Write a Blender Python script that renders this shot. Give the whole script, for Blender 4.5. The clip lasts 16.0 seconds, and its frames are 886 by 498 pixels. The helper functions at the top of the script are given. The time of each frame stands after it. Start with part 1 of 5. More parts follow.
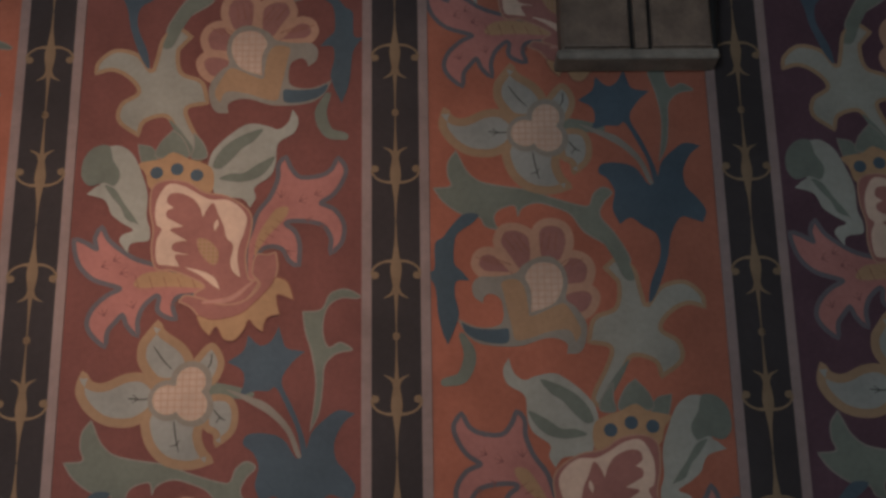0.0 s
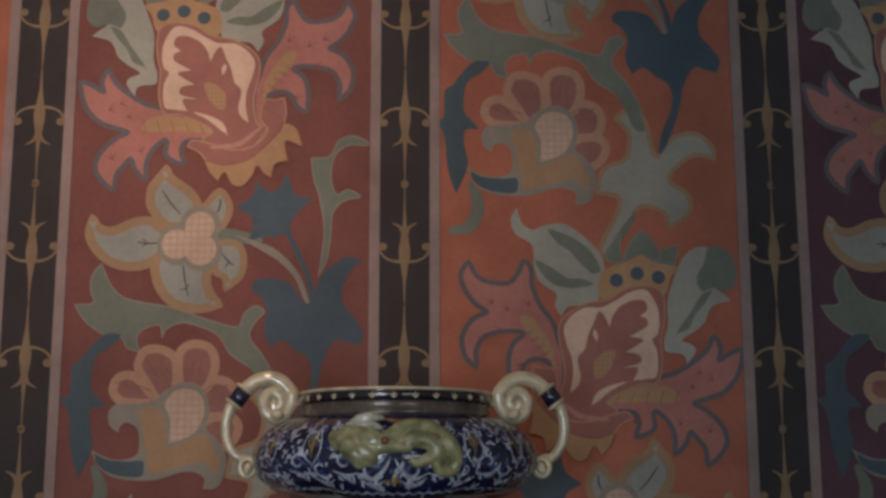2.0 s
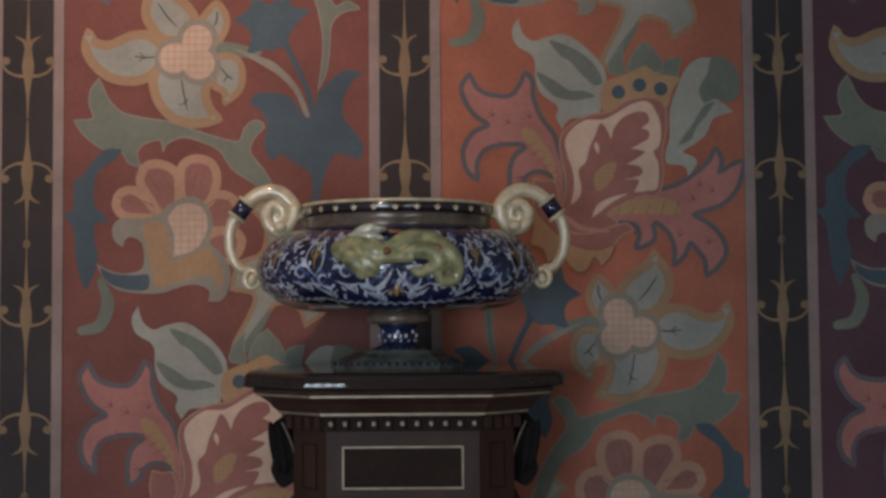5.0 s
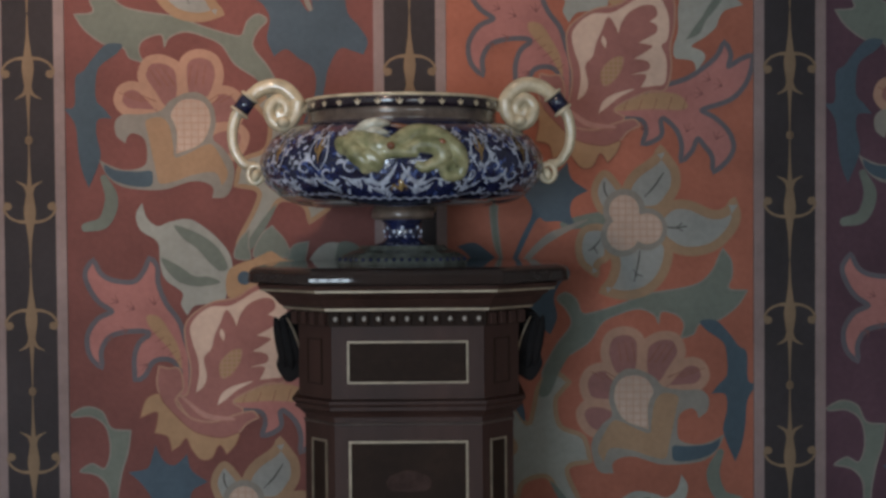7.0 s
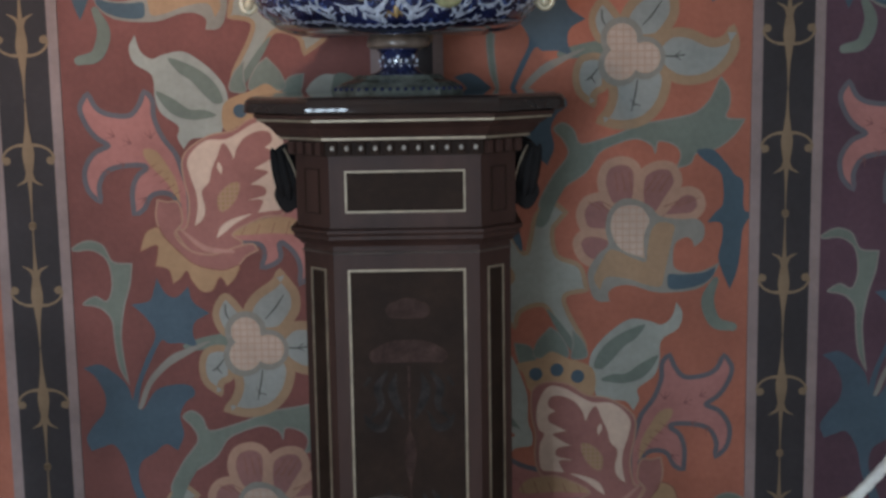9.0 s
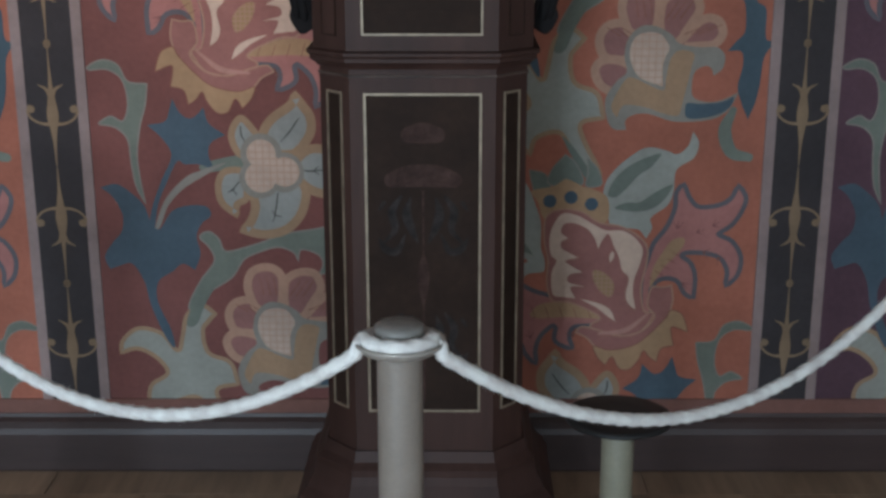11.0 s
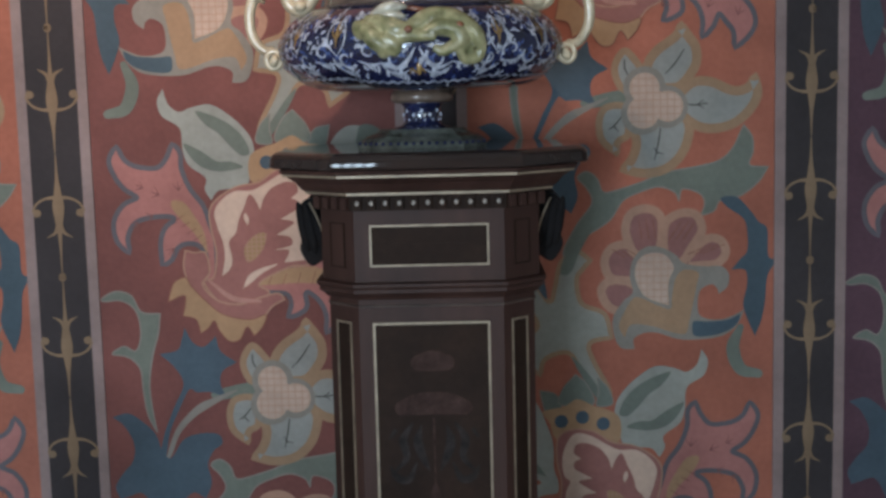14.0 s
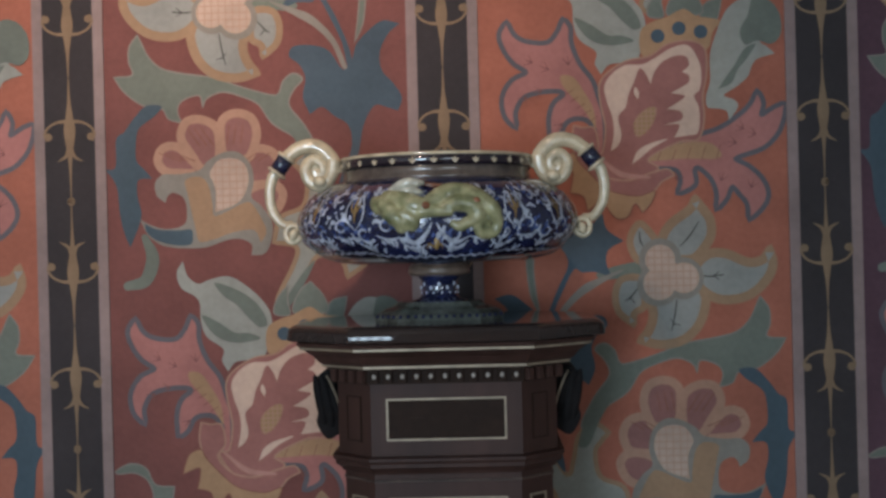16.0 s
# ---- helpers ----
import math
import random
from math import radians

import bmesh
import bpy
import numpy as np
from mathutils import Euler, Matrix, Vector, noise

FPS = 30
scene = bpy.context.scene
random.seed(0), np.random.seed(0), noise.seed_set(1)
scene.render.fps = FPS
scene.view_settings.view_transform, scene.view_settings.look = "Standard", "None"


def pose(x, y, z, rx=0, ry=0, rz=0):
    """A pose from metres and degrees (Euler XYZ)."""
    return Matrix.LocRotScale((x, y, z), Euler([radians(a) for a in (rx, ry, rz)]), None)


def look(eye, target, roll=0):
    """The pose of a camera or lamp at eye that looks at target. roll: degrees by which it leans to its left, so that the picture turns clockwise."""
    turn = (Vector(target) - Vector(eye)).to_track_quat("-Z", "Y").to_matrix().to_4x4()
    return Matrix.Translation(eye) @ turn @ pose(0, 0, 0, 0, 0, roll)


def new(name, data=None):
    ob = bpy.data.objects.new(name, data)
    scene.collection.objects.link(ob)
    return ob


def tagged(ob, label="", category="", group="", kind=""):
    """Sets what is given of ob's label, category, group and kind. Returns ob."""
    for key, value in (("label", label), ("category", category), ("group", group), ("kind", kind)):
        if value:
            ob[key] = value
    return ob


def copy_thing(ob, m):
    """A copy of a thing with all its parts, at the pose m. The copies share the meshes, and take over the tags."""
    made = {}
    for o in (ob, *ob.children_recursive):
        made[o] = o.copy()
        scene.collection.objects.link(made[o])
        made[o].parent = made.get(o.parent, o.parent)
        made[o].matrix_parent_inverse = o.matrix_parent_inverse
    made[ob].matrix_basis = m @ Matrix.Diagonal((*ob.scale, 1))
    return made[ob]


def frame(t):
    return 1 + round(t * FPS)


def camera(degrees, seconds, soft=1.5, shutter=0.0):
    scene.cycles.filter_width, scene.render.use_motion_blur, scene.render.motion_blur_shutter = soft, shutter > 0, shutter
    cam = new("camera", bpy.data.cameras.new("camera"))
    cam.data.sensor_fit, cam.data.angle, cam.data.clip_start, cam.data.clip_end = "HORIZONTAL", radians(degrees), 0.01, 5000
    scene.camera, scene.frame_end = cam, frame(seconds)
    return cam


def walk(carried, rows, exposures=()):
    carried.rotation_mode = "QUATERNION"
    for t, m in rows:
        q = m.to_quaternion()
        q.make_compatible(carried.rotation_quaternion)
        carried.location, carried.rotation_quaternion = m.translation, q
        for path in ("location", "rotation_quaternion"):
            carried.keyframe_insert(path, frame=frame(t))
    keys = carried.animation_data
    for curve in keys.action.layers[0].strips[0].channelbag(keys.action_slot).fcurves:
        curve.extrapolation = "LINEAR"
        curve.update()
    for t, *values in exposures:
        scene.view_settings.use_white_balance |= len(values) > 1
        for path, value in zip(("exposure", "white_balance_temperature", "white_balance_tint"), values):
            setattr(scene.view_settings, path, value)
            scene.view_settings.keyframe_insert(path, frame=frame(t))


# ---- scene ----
from mathutils.geometry import delaunay_2d_cdt

cam = camera(37.76, 16.0, soft=3.0)
# seconds, eye, yaw, pitch, lean to the right
ROWS = [
    (0.0, -0.0010, -3.3078, 1.6381, -1.29, 17.50, 0.98),
    (0.5, -0.0026, -3.3017, 1.6420, -0.93, 15.22, 0.60),
    (1.0, -0.0036, -3.2999, 1.6462, -1.10, 13.50, 0.34),
    (1.5, -0.0057, -3.3021, 1.6476, -1.12, 12.33, 0.03),
    (2.0, -0.0069, -3.3047, 1.6470, -0.94, 10.68, 0.06),
    (2.5, -0.0088, -3.3069, 1.6442, -1.14, 9.34, 0.33),
    (3.0, -0.0091, -3.3116, 1.6367, -0.89, 8.07, 0.32),
    (3.5, -0.0085, -3.3155, 1.6336, -0.99, 6.38, 0.35),
    (4.0, -0.0068, -3.3114, 1.6279, -0.99, 5.27, 0.38),
    (4.2, -0.0060, -3.3088, 1.6268, -0.94, 4.93, 0.47),
    (6.3, -0.0016, -3.2889, 1.6200, -0.62, 0.04, 0.27),
    (6.5, -0.0001, -3.2867, 1.6177, -0.56, -0.03, 0.40),
    (7.0, -0.0010, -3.2850, 1.6105, -0.51, -1.50, 0.42),
    (7.5, -0.0018, -3.2873, 1.6053, -0.29, -3.05, 0.70),
    (8.0, 0.0002, -3.2896, 1.5961, -0.17, -4.73, 0.72),
    (8.5, 0.0008, -3.2898, 1.5870, -0.62, -6.37, 0.83),
    (9.0, 0.0003, -3.2909, 1.5778, -0.53, -8.37, 0.91),
    (9.5, 0.0007, -3.2930, 1.5718, -0.12, -10.17, 0.87),
    (10.0, 0.0011, -3.2935, 1.5682, 0.02, -12.45, 0.53),
    (10.2, 0.0011, -3.2935, 1.5703, 0.07, -13.54, 0.25),
    (11.2, 0.0050, -3.2920, 1.5750, 0.30, -16.10, 0.10),
    (12.3, 0.0082, -3.2899, 1.5907, 0.52, -13.95, 0.24),
    (12.5, 0.0078, -3.2910, 1.5936, 0.53, -13.15, 0.37),
    (13.0, 0.0090, -3.2966, 1.6118, 0.49, -11.12, 0.90),
    (13.5, 0.0100, -3.3002, 1.6258, 0.37, -9.16, 1.13),
    (14.0, 0.0103, -3.3036, 1.6374, 0.71, -7.18, 1.42),
    (14.5, 0.0107, -3.3047, 1.6469, 1.03, -4.93, 1.45),
    (15.0, 0.0107, -3.3014, 1.6557, 1.15, -2.98, 1.58),
    (15.5, 0.0107, -3.3038, 1.6597, 1.00, -1.30, 1.70),
    (16.0, 0.0101, -3.3078, 1.6627, 1.27, -0.03, 1.47),
]


def aim(x, y, z, yaw, pitch, lean):
    a, b = radians(yaw), radians(pitch)
    way = Vector((-math.sin(a) * math.cos(b), math.cos(a) * math.cos(b), math.sin(b)))
    eye = Vector((x, y, z))
    return look(eye, eye + way, -lean)


# auto exposure and white balance of the filming camera: seconds, stops, kelvin, tint
EXPOSURES = [(0.0, -0.76, 6500, 10), (2.0, -0.60, 6500, 10), (4.0, -0.40, 6500, 10), (7.0, 0.01, 6380, 9.6), (8.5, 0.30, 6260, 9), (10.0, 0.49, 6050, 7),
             (12.5, 0.47, 6050, 7), (14.5, 0.50, 6050, 7), (15.5, 0.38, 6050, 7), (16.0, 0.20, 6050, 7)]
walk(cam, [(t, aim(x, y, z, yaw, pitch, lean)) for t, x, y, z, yaw, pitch, lean in ROWS], EXPOSURES)

# ---- light: assumed windows in the unseen wall behind the camera, one ceiling spot lamp ----
world = bpy.data.worlds.new("world")
scene.world = world
world.use_nodes = True
wn = world.node_tree.nodes
sky = wn.new("ShaderNodeTexSky")
sky.sky_type, sky.sun_disc, sky.sun_elevation, sky.sun_rotation = "NISHITA", False, radians(35), radians(160)
wn["Background"].inputs["Strength"].default_value = 0.1
world.node_tree.links.new(sky.outputs["Color"], wn["Background"].inputs["Color"])


def area_lamp(name, m, sx, sy, watts, colour, spread=180):
    data = bpy.data.lights.new(name, "AREA")
    data.shape, data.size, data.size_y, data.energy, data.color = "RECTANGLE", sx, sy, watts, colour
    data.spread = radians(spread)
    ob = new(name, data)
    ob.matrix_world = m
    return ob


LEFT_WATTS, RIGHT_WATTS, FAR_WATTS, LAMP_WATTS = 124.0, 29.0, 8.0, 6.6
DAYLIGHT = (0.722, 0.868, 1.0)
# sky light: two large unseen windows sited to suit the shading, one small high
for x, wide, watts, toward in ((-2.07, 1.62, LEFT_WATTS, -1.90), (1.80, 1.94, RIGHT_WATTS, -0.30)):
    area_lamp("window_light", look((x, -7.28, 1.45), (toward, 0, 0.9)), wide, 1.9, watts, DAYLIGHT, 140)
area_lamp("far_window_light", look((-0.845, -7.25, 2.6), (-0.845, 0, 1.6)), 0.32, 0.48, FAR_WATTS, DAYLIGHT)
area_lamp("lamp_light", look((-0.95, -2.7, 4.1), (-0.62, 0, 2.50)), 0.12, 0.12, LAMP_WATTS, (1.0, 0.68, 0.48), 46)

# ---- materials ----
MATS = {}


def material(name, colour, rough=0.6, metal=0.0, grain=0.12, scale=9.0, fine=120.0, bump=0.15, spec=0.4, second=None, coat=0.0, stretch=(1, 1, 1)):
    """A surface with two scales of variation: broad stains and fine grain."""
    mat = bpy.data.materials.new(name)
    mat.use_nodes = True
    nt = mat.node_tree
    n, l = nt.nodes, nt.links
    b = n["Principled BSDF"]
    tc = n.new("ShaderNodeTexCoord")
    mp = n.new("ShaderNodeMapping")
    mp.inputs["Scale"].default_value = stretch
    l.new(tc.outputs["Object"], mp.inputs["Vector"])
    broad, tiny = n.new("ShaderNodeTexNoise"), n.new("ShaderNodeTexNoise")
    broad.inputs["Scale"].default_value, broad.inputs["Detail"].default_value = scale, 4
    tiny.inputs["Scale"].default_value, tiny.inputs["Detail"].default_value = fine, 3
    for t in (broad, tiny):
        l.new(mp.outputs["Vector"], t.inputs["Vector"])
    mix = n.new("ShaderNodeMix")
    mix.data_type = "RGBA"
    dark = second or tuple(c * (1 - 2.2 * grain) for c in colour)
    light = tuple(min(1, c * (1 + 1.6 * grain)) for c in colour)
    mix.inputs["A"].default_value, mix.inputs["B"].default_value = (*dark, 1), (*light, 1)
    ramp = n.new("ShaderNodeMapRange")
    ramp.inputs["From Min"].default_value, ramp.inputs["From Max"].default_value = 0.3, 0.7
    l.new(broad.outputs["Fac"], ramp.inputs["Value"])
    l.new(ramp.outputs["Result"], mix.inputs["Factor"])
    mul = n.new("ShaderNodeMix")
    mul.data_type, mul.blend_type = "RGBA", "MULTIPLY"
    mul.inputs["Factor"].default_value = 0.6
    tone = n.new("ShaderNodeMapRange")
    tone.inputs["From Min"].default_value, tone.inputs["From Max"].default_value = 0.25, 0.75
    tone.inputs["To Min"].default_value, tone.inputs["To Max"].default_value = 1 - 2.5 * grain, 1.0
    l.new(tiny.outputs["Fac"], tone.inputs["Value"])
    l.new(mix.outputs["Result"], mul.inputs["A"])
    l.new(tone.outputs["Result"], mul.inputs["B"])
    l.new(mul.outputs["Result"], b.inputs["Base Color"])
    rr = n.new("ShaderNodeMapRange")
    rr.inputs["To Min"].default_value, rr.inputs["To Max"].default_value = max(0.03, rough * 0.8), min(1, rough * 1.2)
    l.new(broad.outputs["Fac"], rr.inputs["Value"])
    l.new(rr.outputs["Result"], b.inputs["Roughness"])
    b.inputs["Metallic"].default_value = metal
    b.inputs["Specular IOR Level"].default_value = spec
    b.inputs["Coat Weight"].default_value = coat
    b.inputs["Coat Roughness"].default_value = 0.08
    if bump:
        bp = n.new("ShaderNodeBump")
        bp.inputs["Strength"].default_value, bp.inputs["Distance"].default_value = bump, 0.002
        l.new(tiny.outputs["Fac"], bp.inputs["Height"])
        l.new(bp.outputs["Normal"], b.inputs["Normal"])
    MATS[name] = mat
    return mat


PAINT = dict(rough=0.85, spec=0.15, grain=0.09, scale=5.0, fine=70.0, bump=0.25)
MAROON = material("maroon_paint", (0.189, 0.075, 0.065), **PAINT)
ORANGE = material("orange_red_paint", (0.364, 0.129, 0.085), **PAINT)
PURPLE = material("purple_paint", (0.100, 0.053, 0.067), **PAINT)
BLACK = material("black_paint", (0.049, 0.041, 0.042), **PAINT)
LINE = material("pale_rose_line", (0.277, 0.201, 0.187), **PAINT)
COLOURS = {
    "pink": (0.395, 0.159, 0.139), "rose": (0.314, 0.131, 0.111), "pinkline": (0.428, 0.213, 0.171), "ochre": (0.394, 0.232, 0.125),
    "leaf_grey": (0.318, 0.309, 0.268), "leaf_green": (0.165, 0.179, 0.149), "grey_green": (0.166, 0.179, 0.146), "blue": (0.074, 0.103, 0.130),
    "cream": (0.58, 0.405, 0.31), "gold": (0.338, 0.206, 0.099), "petal": (0.290, 0.285, 0.260), "halo": (0.245, 0.216, 0.182),
    "bead": (0.47, 0.335, 0.26), "petalround": (0.278, 0.125, 0.108), "body": (0.338, 0.206, 0.119), "blueleaf": (0.074, 0.103, 0.126),
    "lily": (0.297, 0.285, 0.244), "pinkvein": (0.20, 0.085, 0.072), "sand": (0.33, 0.205, 0.12), "streak": (0.253, 0.103, 0.070), "gilt": (0.231, 0.151, 0.090), "vein": (0.079, 0.070, 0.065), "bluerim": (0.130, 0.117, 0.128), "peach": (0.411, 0.230, 0.155),
}
for key, rgb in COLOURS.items():
    grey = sum(rgb) / 3
    rgb = tuple(0.93 * c + 0.07 * grey for c in rgb)
    material(key + "_paint", rgb, **PAINT)
# painted edge round a motif: colour and width
RIMS = {"grey_green": ("leaf_green", 0.003)}


def lattice(mat, size, width):
    """Thin dark lines in a square net over a paint."""
    nt = mat.node_tree
    n, l = nt.nodes, nt.links
    b = n["Principled BSDF"]
    src = b.inputs["Base Color"].links[0].from_socket
    tc = n.new("ShaderNodeTexCoord")
    br = n.new("ShaderNodeTexBrick")
    br.offset, br.inputs["Scale"].default_value = 0.0, 1.0 / size
    br.inputs["Brick Width"].default_value, br.inputs["Row Height"].default_value, br.inputs["Mortar Size"].default_value = 1.0, 1.0, width
    sx = n.new("ShaderNodeSeparateXYZ")
    cx = n.new("ShaderNodeCombineXYZ")
    l.new(tc.outputs["Object"], sx.inputs["Vector"])
    l.new(sx.outputs["X"], cx.inputs["X"])
    l.new(sx.outputs["Z"], cx.inputs["Y"])
    l.new(cx.outputs["Vector"], br.inputs["Vector"])
    m = n.new("ShaderNodeMix")
    m.data_type = "RGBA"
    m.inputs["B"].default_value = (0.36, 0.21, 0.15, 1)
    l.new(br.outputs["Fac"], m.inputs["Factor"])
    l.new(src, m.inputs["A"])
    l.new(m.outputs["Result"], b.inputs["Base Color"])


lattice(MATS["bead_paint"], 0.018, 0.05)
lattice(MATS["gold_paint"], 0.012, 0.14)

EBONY = material("ebonised_wood", (0.056, 0.028, 0.022), rough=0.5, grain=0.16, scale=6.0, fine=40.0, bump=0.06, spec=0.18, stretch=(1, 1, 0.12))
EBONY_DARK = material("dark_inlay_wood", (0.031, 0.018, 0.013), rough=0.6, grain=0.12, scale=9.0, fine=60.0, bump=0.05, spec=0.08)
SLAB = material("polished_slab_wood", (0.036, 0.024, 0.021), rough=0.03, grain=0.16, scale=5.0, fine=45.0, bump=0.0, spec=0.5, stretch=(0.15, 1, 1))
CARVED = material("black_carved_wood", (0.010, 0.008, 0.008), rough=0.7, grain=0.2, scale=20.0, fine=90.0, bump=0.3, spec=0.12)
INLAY = material("brass_inlay", (0.32, 0.25, 0.175), rough=0.4, metal=0.35, grain=0.12, scale=30.0, fine=200.0, bump=0.05)
LIT_EDGE = material("lit_edge_wood", (0.105, 0.072, 0.058), rough=0.5, grain=0.2, scale=12.0, fine=80.0, bump=0.05, spec=0.2)
MARQ = material("brown_marquetry", (0.060, 0.034, 0.028), rough=0.6, grain=0.2, scale=30.0, fine=150.0, bump=0.04, spec=0.06)
MARQ_GREY = material("grey_marquetry", (0.038, 0.031, 0.029), rough=0.6, grain=0.2, scale=30.0, fine=150.0, bump=0.04, spec=0.06)
STUD = material("ivory_stud", (0.42, 0.37, 0.32), rough=0.4, grain=0.1, scale=40.0, fine=200.0, bump=0.0)
CREAM = material("cream_glaze", (0.60, 0.50, 0.34), rough=0.16, grain=0.12, scale=25.0, fine=90.0, bump=0.05, spec=0.55, coat=0.6)
NAVY = material("navy_glaze", (0.012, 0.014, 0.045), rough=0.15, grain=0.2, scale=30.0, fine=120.0, bump=0.03, spec=0.55, coat=0.6)
OLIVE = material("olive_glaze", (0.36, 0.33, 0.18), rough=0.26, grain=0.28, scale=28.0, fine=60.0, bump=0.6, spec=0.5, coat=0.5, second=(0.17, 0.18, 0.08))
# paler than the relief: the highlight is put into this colour
SHEEN = material("highlight_olive_glaze", (0.55, 0.53, 0.43), rough=0.08, grain=0.2, scale=40.0, fine=70.0, bump=0.5, spec=0.6, coat=1.0)
RUST = material("rust_glaze", (0.26, 0.10, 0.05), rough=0.2, grain=0.2, scale=40.0, fine=120.0, bump=0.05, coat=0.5)
TAN = material("tan_glaze", (0.17, 0.120, 0.092), rough=0.3, grain=0.15, scale=30.0, fine=100.0, bump=0.03, coat=0.3)
UNDER = material("pale_grey_glaze", (0.34, 0.32, 0.31), rough=0.25, grain=0.12, scale=20.0, fine=80.0, bump=0.03, coat=0.4)
PLINTH = material("green_grey_glaze", (0.135, 0.145, 0.125), rough=0.25, grain=0.25, scale=30.0, fine=110.0, bump=0.05, coat=0.4)
ROPE = material("white_rope", (0.92, 0.845, 0.80), rough=0.9, grain=0.1, scale=30.0, fine=400.0, bump=0.5, spec=0.2)
STEEL = material("painted_grey_metal", (0.262, 0.215, 0.178), rough=0.55, metal=0.0, grain=0.06, scale=12.0, fine=150.0, bump=0.03)
DISH = material("pale_cap_metal", (0.42, 0.375, 0.33), rough=0.3, metal=0.2, grain=0.06, scale=12.0, fine=150.0, bump=0.03)
CAP = material("frosted_grey_cap", (0.24, 0.225, 0.205), rough=0.3, grain=0.08, scale=20.0, fine=120.0, bump=0.03)
WOOD_BASE = material("brown_skirting_wood", (0.055, 0.032, 0.028), rough=0.45, grain=0.16, scale=4.0, fine=40.0, bump=0.1, stretch=(0.1, 1, 1))
LEDGE = material("rose_ledge_paint", (0.20, 0.095, 0.075), **PAINT)
FLOOR = material("oak_parquet", (0.34, 0.22, 0.14), rough=0.4, grain=0.2, scale=5.0, fine=50.0, bump=0.1, stretch=(1, 0.12, 1))
PLASTER = material("brown_plaster", (0.20, 0.12, 0.10), rough=0.9, grain=0.1, scale=3.0, fine=60.0, bump=0.2)
# unseen walls and ceiling: pale so that bounced light fills the shadows
PLAIN = material("pale_bounce_plaster", (0.78, 0.76, 0.72), rough=0.9, grain=0.08, scale=3.0, fine=60.0, bump=0.2)
CEIL = material("ceiling_bounce_plaster", (0.74, 0.71, 0.66), rough=0.9, grain=0.15, scale=4.0, fine=50.0, bump=0.2)
BRACKET = material("brown_carved_stone", (0.20, 0.14, 0.105), rough=0.6, grain=0.15, scale=12.0, fine=80.0, bump=0.2)
BRACKET_EDGE = material("pale_edge_stone", (0.27, 0.23, 0.19), rough=0.6, grain=0.15, scale=12.0, fine=80.0, bump=0.2)
BLACKMETAL = material("black_enamel", (0.012, 0.011, 0.011), rough=0.45, grain=0.15, scale=20.0, fine=120.0, bump=0.03)
BEIGE = material("beige_painted_metal", (0.24, 0.22, 0.16), rough=0.5, grain=0.08, scale=12.0, fine=120.0, bump=0.03)
WHITEWOOD = material("white_window_wood", (0.62, 0.60, 0.56), rough=0.5, grain=0.06, scale=6.0, fine=90.0, bump=0.05)


FAIENCE = material("navy_faience", (0.015, 0.020, 0.070), rough=0.15, grain=0.3, scale=24.0, fine=110.0, bump=0.03, spec=0.55, coat=0.7, second=(0.007, 0.009, 0.030))
SCROLL_WHITE = material("blue_white_enamel", (0.52, 0.55, 0.64), rough=0.2, grain=0.22, scale=60.0, fine=200.0, bump=0.02, spec=0.5, coat=0.5)
SCROLL_BLUE = material("mid_blue_enamel", (0.085, 0.125, 0.30), rough=0.2, grain=0.22, scale=60.0, fine=200.0, bump=0.02, spec=0.5, coat=0.5)
SCROLL_GOLD = material("ochre_enamel", (0.30, 0.19, 0.075), rough=0.2, grain=0.22, scale=60.0, fine=200.0, bump=0.02, spec=0.5, coat=0.5)


# ---- mesh helpers ----
def part(name, bm, mats, parent=None, label="", smooth=False):
    me = bpy.data.meshes.new(name)
    bm.normal_update()
    bm.to_mesh(me)
    bm.free()
    for m in (mats if isinstance(mats, (list, tuple)) else [mats]):
        me.materials.append(m)
    if smooth:
        for p in me.polygons:
            p.use_smooth = True
    ob = new(name, me)
    if parent:
        ob.parent = parent
    if label:
        ob["label"] = label
    return ob


def shared(name, me, parent, m):
    ob = new(name, me)
    ob.parent = parent
    ob.matrix_basis = m
    return ob


def thing(name, x, y, z, label, category, group="", turn=0.0):
    ob = new(name)
    ob.matrix_basis = pose(x, y, z, 0, 0, turn)
    return tagged(ob, label, category, group)


def box(bm, x0, x1, y0, y1, z0, z1, bevel=0.0):
    r = bmesh.ops.create_cube(bm, size=1.0, matrix=Matrix.Translation(((x0 + x1) / 2, (y0 + y1) / 2, (z0 + z1) / 2)) @ Matrix.Diagonal((x1 - x0, y1 - y0, z1 - z0, 1)))
    if bevel:
        edges = list({e for v in r["verts"] for e in v.link_edges})
        bmesh.ops.bevel(bm, geom=edges, offset=bevel, segments=2, profile=0.6, affect="EDGES")
    return bm


def box_mesh(*a):
    return box(bmesh.new(), *a)


def prism(bm, outline, levels, rounded=False):
    """Stacked outlines: outline(k) gives the plan's corners, levels are (height, k); closed at both ends."""
    rings = [[bm.verts.new((x, y, z)) for x, y in outline(k)] for z, k in levels]
    for a, b in zip(rings, rings[1:]):
        for i in range(len(a)):
            j = (i + 1) % len(a)
            f = bm.faces.new((a[i], a[j], b[j], b[i]))
            f.smooth = rounded
    bm.faces.new(list(reversed(rings[0])))
    bm.faces.new(rings[-1])
    bmesh.ops.recalc_face_normals(bm, faces=bm.faces)
    if rounded:
        for a, b in zip(rings, rings[1:]):
            for i in range(len(a)):
                e = bm.edges.get((a[i], b[i]))
                e.smooth = False
    return bm


